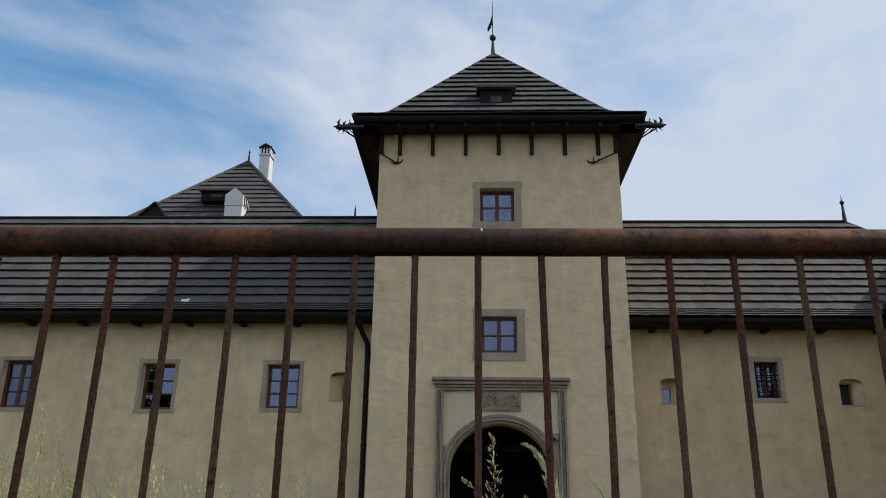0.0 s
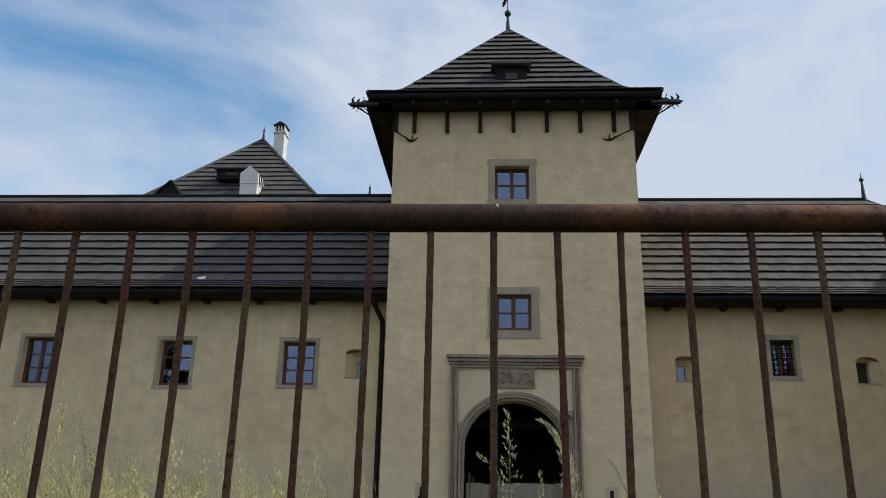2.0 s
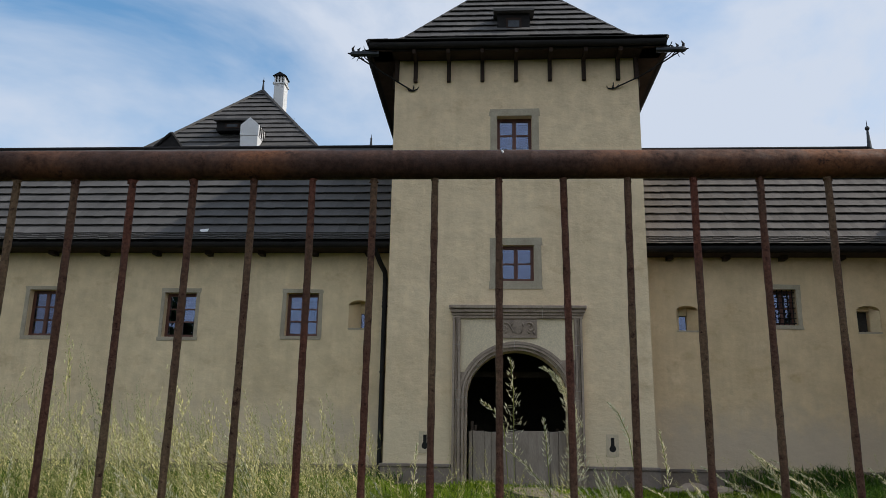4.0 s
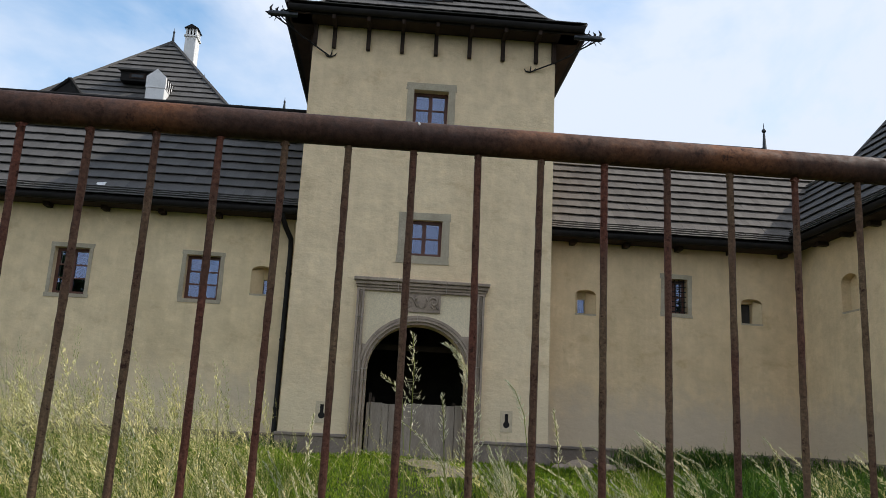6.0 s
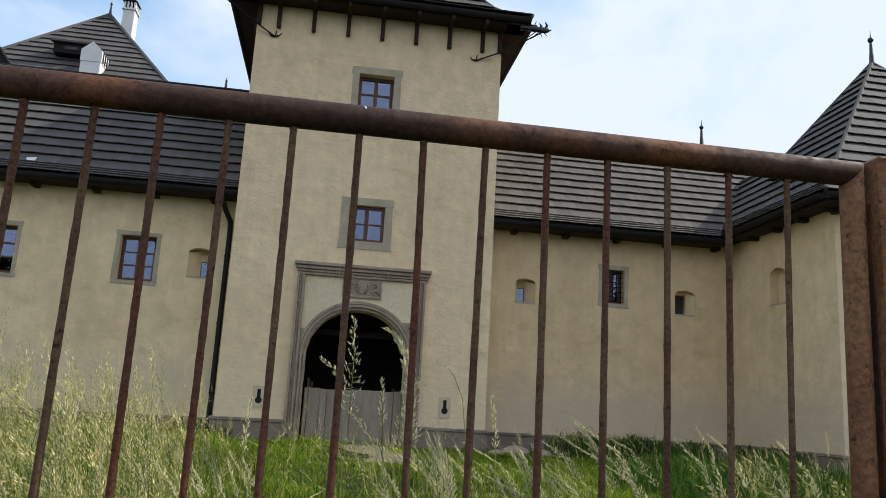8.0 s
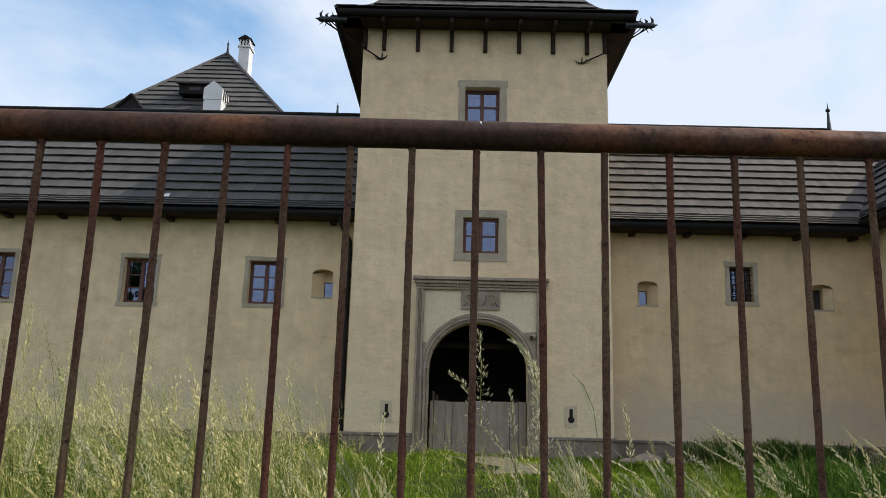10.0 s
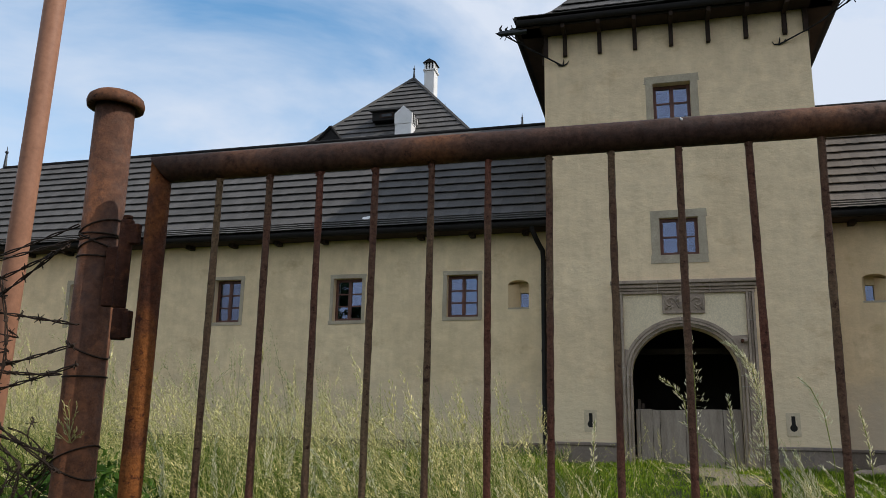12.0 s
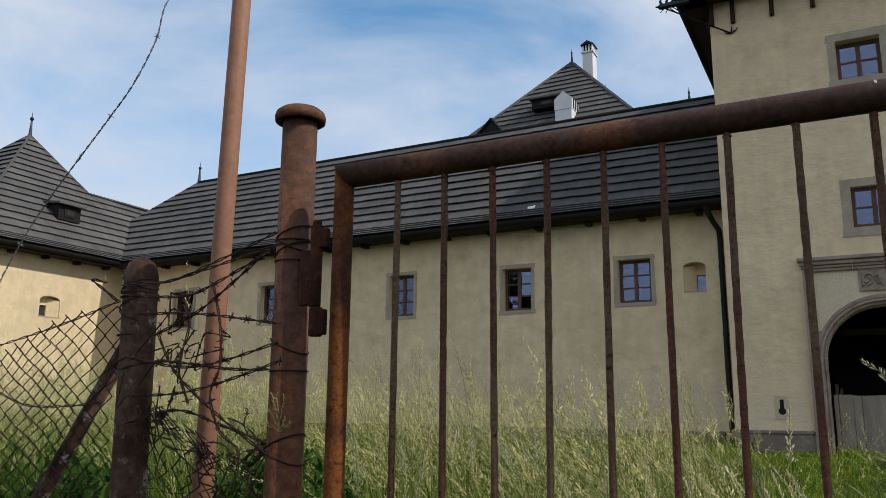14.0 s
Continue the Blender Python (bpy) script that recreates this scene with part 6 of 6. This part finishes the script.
# nettles and dark weeds under the east wall and by the fence
for count, cx, cy, rx, ry, hh, lo, hi in ((4000, 7.9, 19.3, 2.3, 0.9, 0.64, 0.14, 0.34), (1500, 10.8, 18.0, 0.8, 1.2, 0.62, 0.10, 0.22), (4200, 5.6, 10.6, 1.3, 2.2, 0.62, 0.12, 0.30), (3200, 8.2, 14.5, 1.8, 2.6, 0.55, 0.12, 0.30), (700, -3.3, 19.7, 1.2, 0.6, 0.55, 0.12, 0.3)):
    a, r = GR.uniform(0, 6.28, count), np.sqrt(GR.uniform(0, 1, count))
    x, y = cx + rx * r * np.cos(a), cy + ry * r * np.sin(a)
    top = hh * (0.45 + 0.55 * clumps(x, y, 2.0))
    z = ground_arr(x, y) + top * GR.uniform(0.0, 0.9, count)
    ob, _ = ribbons("weeds", x, y, GR.uniform(lo, hi, count), GR.uniform(0.012, 0.026, count), GR.uniform(0.5, 1.3, count), GR.uniform(0, 6.28, count), WEED, z=z)
    stuff(ob, "dark green nettles and weeds")

count = 22000
a, r = np.radians(GR.uniform(35.0, 64.0, count)), GR.uniform(2.7, 5.8, count)
x, y = -r * np.sin(a), r * np.cos(a)
ok = y > 1.6
x, y, count = x[ok], y[ok], int(ok.sum())
top = 1.06 * (0.5 + 0.5 * clumps(x, y, 3.4))
z = ground_arr(x, y) + top * GR.uniform(0.15, 0.92, count)
ob, _ = ribbons("nettles", x, y, GR.uniform(0.05, 0.10, count), GR.uniform(0.018, 0.036, count), GR.uniform(0.6, 1.5, count), GR.uniform(0, 6.28, count), WEED, z=z)
stuff(ob, "leafy dark green nettles behind the wire fence")

# single tall stalks close behind the gate
STALKS = [
    ([(0.095, 0.6), (0.09, 1.0), (0.09, 1.34), (0.10, 1.46), (0.10, 1.58), (0.10, 1.71), (0.09, 1.81)], 0.28, 0.036, 46),
    ([(0.27, 0.6), (0.27, 1.34), (0.28, 1.47), (0.28, 1.60), (0.26, 1.70), (0.22, 1.76), (0.19, 1.78)], 0.36, 0.036, 320),
    ([(0.10, 0.6), (0.09, 1.34), (0.08, 1.48), (0.07, 1.61), (0.04, 1.65), (0.0, 1.68)], 0.12, 0.022, 26),
    ([(0.46, 0.6), (0.46, 1.35), (0.455, 1.46), (0.44, 1.58), (0.41, 1.65), (0.38, 1.68)], 0.15, 0.014, 40),
    ([(0.21, 0.6), (0.21, 1.34), (0.20, 1.50), (0.19, 1.63)], 0.14, 0.012, 40),
    ([(0.27, 0.6), (0.24, 1.3), (0.20, 1.42), (0.13, 1.50), (0.06, 1.55)], 0.2, 0.016, 50),
    ([(0.55, 0.6), (0.55, 1.40), (0.545, 1.50), (0.53, 1.60)], 0.16, 0.012, 40),
    ([(-0.20, 0.6), (-0.19, 1.2), (-0.20, 1.40), (-0.19, 1.55)], 0.15, 0.011, 36),
]
rng = random.Random(31)
for k in range(22):
    bx, hh, sway = rng.uniform(0.95, 1.85), rng.uniform(1.30, 1.55), rng.uniform(0.14, 0.38)
    STALKS.append(([(bx, 0.5), (bx + 0.01, 1.0), (bx - sway * 0.18, hh - 0.24), (bx - sway * 0.5, hh - 0.09), (bx - sway, hh)], rng.uniform(0.24, 0.40), 0.016, 80))
for k in range(26):
    bx, hh, sway = rng.uniform(-1.9, -0.5), rng.uniform(1.34, 1.58), rng.uniform(-0.06, 0.26)
    STALKS.append(([(bx, 0.5), (bx, 1.0), (bx - sway * 0.3, hh - 0.16), (bx - sway * 0.7, hh - 0.04), (bx - sway, hh)], rng.uniform(0.16, 0.30), 0.014, 60))
for k in range(40):
    bx, hh, sway = rng.choice((rng.uniform(-0.6, -0.1), rng.uniform(0.25, 0.9), rng.uniform(0.3, 0.65))), rng.uniform(1.20, 1.47), rng.uniform(0.02, 0.16)
    STALKS.append(([(bx, 0.5), (bx, 1.0), (bx - sway * 0.3, hh - 0.12), (bx - sway, hh)], rng.uniform(0.14, 0.26), 0.013, 60))
for i, (pts, head, spread, count) in enumerate(STALKS):
    root = thing("grass_stalk", "tall seeding grass stalk close behind the gate", "grass stalk", group="stalks behind the gate")
    yy = 2.2 if i < 8 else 2.3 + 1.2 * rng.random()
    line = [Vector((px, yy + 0.01 * math.sin(5 * pz), pz)) for px, pz in pts]
    bm = bmesh.new()
    tube(bm, line, [0.0016 - 0.0001 * i for i in range(len(line))], 5)
    part("stem", bm, STALK, root)
    # spikelets along the end of the stem
    lens = [(b - a).length for a, b in zip(line, line[1:])]
    total = sum(lens)
    vs, fs = [], []
    count = int(count * 1.5)
    for k in range(count):
        s = total - head * (k + rng.random()) / count
        i = 0
        while i < len(lens) - 1 and s > lens[i]:
            s -= lens[i]
            i += 1
        c = line[i].lerp(line[i + 1], s / lens[i])
        ax = (line[i + 1] - line[i]).normalized()
        w = spread * (0.25 + 1.0 * (k / count)) * rng.uniform(0.3, 1.0)
        a = rng.uniform(0, 2 * math.pi)
        off = Vector((math.cos(a), 0.6 * math.sin(a), 0.25 * rng.uniform(-1, 1)))
        tip = (ax * 0.9 + off * 0.6).normalized()
        side = tip.cross(Vector((rng.uniform(-1, 1), rng.uniform(-1, 1), rng.uniform(-1, 1)))).normalized()
        up = tip.cross(side)
        c = c + off * w
        ln = rng.uniform(0.005, 0.0085)
        i0 = len(vs)
        vs += [c - tip * ln, c + side * ln * 0.24, c + up * ln * 0.24, c - side * ln * 0.24, c - up * ln * 0.24, c + tip * ln * 1.2]
        fs += [(i0, i0 + 1, i0 + 2), (i0, i0 + 2, i0 + 3), (i0, i0 + 3, i0 + 4), (i0, i0 + 4, i0 + 1), (i0 + 5, i0 + 2, i0 + 1), (i0 + 5, i0 + 3, i0 + 2), (i0 + 5, i0 + 4, i0 + 3), (i0 + 5, i0 + 1, i0 + 4)]
        if w > 0.008:
            p0 = c - off * w
            b0 = len(vs)
            t = side * 0.0005
            vs += [p0 - t, p0 + t, c + t, c - t]
            fs.append((b0, b0 + 1, b0 + 2, b0 + 3))
    me = bpy.data.meshes.new("panicle")
    me.from_pydata([tuple(v) for v in vs], [], fs)
    mesh_part("panicle", me, PLUME, root)

# dry sprig caught in the wire on the hinge post
sprig = thing("dry_grass_sprig", "dry pale grass sprig caught in the wire on the gate post", "grass sprig")
rng = random.Random(77)
SX, SY, SZ = PX + 0.018, PY - 0.042, 1.49
for k in range(7):
    ang = radians(20 + 22 * k + rng.uniform(-8, 8))
    ln = rng.uniform(0.03, 0.075)
    end = Vector((math.cos(ang) * ln * 0.7, -0.006 - 0.008 * rng.random(), math.sin(ang) * ln))
    base = Vector((SX + rng.uniform(-0.006, 0.006), SY, SZ))
    bm = bmesh.new()
    tube(bm, [base, base + end * 0.5 + Vector((0, 0, 0.004)), base + end], [0.0008, 0.0007, 0.0004], 4)
    for j in range(7):
        c = base + end * (0.35 + 0.65 * j / 6)
        d = (end.normalized() + Vector((rng.uniform(-0.8, 0.8), rng.uniform(-0.4, 0.2), rng.uniform(-0.5, 0.5)))).normalized() * 0.009
        tube(bm, [c, c + d * 0.5, c + d], [0.0004, 0.0012, 0.0003], 4)
    part("blade", bm, SEED, sprig)

# trees out of view on the gate's outer side; the first is mirrored in a window


def make_tree(height, seed):
    """A broad tree: tapered trunk, limbs and a crown of many small leaves."""
    root = thing("tree", "tall broadleaf tree out of view outside the gate", "tree", group="trees across the road")
    rg = np.random.RandomState(seed)
    bm = bmesh.new()
    tube(bm, [(0, 0, -0.3), (0.1, 0, height * 0.3), (0.0, 0.15, height * 0.62), (0.1, 0.1, height * 0.9)], [0.32, 0.25, 0.15, 0.03], 10)
    part("trunk", bm, BEAM_WOOD, root, smooth=True)
    ends = []
    for k in range(9):
        a = k * 2.4 + rg.uniform(-0.3, 0.3)
        z = height * (0.28 + 0.065 * k)
        r = height * (0.34 - 0.022 * k) * rg.uniform(0.8, 1.1)
        p = Vector((math.cos(a) * r, math.sin(a) * r, z + r * 0.45))
        bm = bmesh.new()
        tube(bm, [(0.05, 0.05, z), p * 0.55 + Vector((0, 0, z * 0.45)), p], [0.1, 0.06, 0.015], 6)
        part("limb", bm, BEAM_WOOD, root)
        ends += [tuple(p), tuple(p * 0.7 + Vector((0, 0, z * 0.35)))]
    ends += [(0.1, 0.1, height * 0.92), (0.2, -0.1, height * 0.8)]
    c = np.array(ends)[rg.randint(0, len(ends), 9000)]
    c = c + rg.normal(0, 1, c.shape) * height * np.array([0.075, 0.075, 0.06])
    u = rg.normal(0, 1, c.shape)
    u /= np.linalg.norm(u, axis=1)[:, None]
    v = np.cross(u, rg.normal(0, 1, c.shape))
    v /= np.linalg.norm(v, axis=1)[:, None]
    s = rg.uniform(0.14, 0.28, (len(c), 1))
    verts = np.stack([c - u * s, c - v * s * 0.6, c + u * s, c + v * s * 0.6], 1).reshape(-1, 3)
    me = bpy.data.meshes.new("crown")
    me.from_pydata(verts.tolist(), [], ((np.arange(len(c)) * 4)[:, None] + np.arange(4)).tolist())
    me.update()
    mesh_part("crown", me, TREE_LEAF, root)
    return root


tree = make_tree(10.4, 4)
tree.location = (-24, -13, 0)
# unseen copies added round it; they also dim the facade's low fill
for tx, ty, turn, k in ((-72, -20, 80, 1.05), (10, -24, 40, 0.8), (24, -19, 250, 1.0)):
    t = copy_thing(tree, pose(tx, ty, 0, 0, 0, turn))
    t.scale = (k, k, k)

# ---------------------------------------------------------------- single shingles on the wings' roofs


def loose_shingles(plane, root, material, a_from, a_to, v_to, course, width, seed):
    o, u, w, nrm, span, ln = plane
    w = w.normalized()
    one = Shingles()
    one.one(Vector((0, 0, 0)), u, w, nrm, -width / 2 + 0.001, width / 2 - 0.001, -width / 2 + 0.001, width / 2 - 0.001, -0.02, course + 0.05, 0.066)
    me = one.mesh("shingle")
    one = Shingles()
    one.one(Vector((0, 0, 0)), u, w, nrm, -width / 2 + 0.001, width / 2 - 0.001, -width / 2 + 0.001, width / 2 - 0.001, -0.02, 0.2, 0.064)
    short = one.mesh("shingle")
    rg = random.Random(seed)
    for v0, v1 in courses(ln, course, True):
        if v0 >= v_to:
            continue
        a = a_from
        while a < a_to - 0.05:
            b = min(a + width * rg.uniform(0.75, 1.3), a_to)
            ob = mesh_part("shingle", short if v1 - v0 < 0.25 else me, material, root)
            ob.location = o + u * ((a + b) / 2) + w * (v0 + rg.uniform(-0.013, 0.013)) + nrm * rg.uniform(0, 0.004)
            ob.scale = ((b - a) / width, 1, 1)
            a = b


loose_shingles(EAST_PLANE, east_roof, EAST_SHINGLE, TX1, 11.14, 2.85, 0.44, 0.2, 17)
loose_shingles(WEST_PLANE, west_roof, SHINGLE, -12.16, TX0, 2.85, 0.47, 0.26, 18)
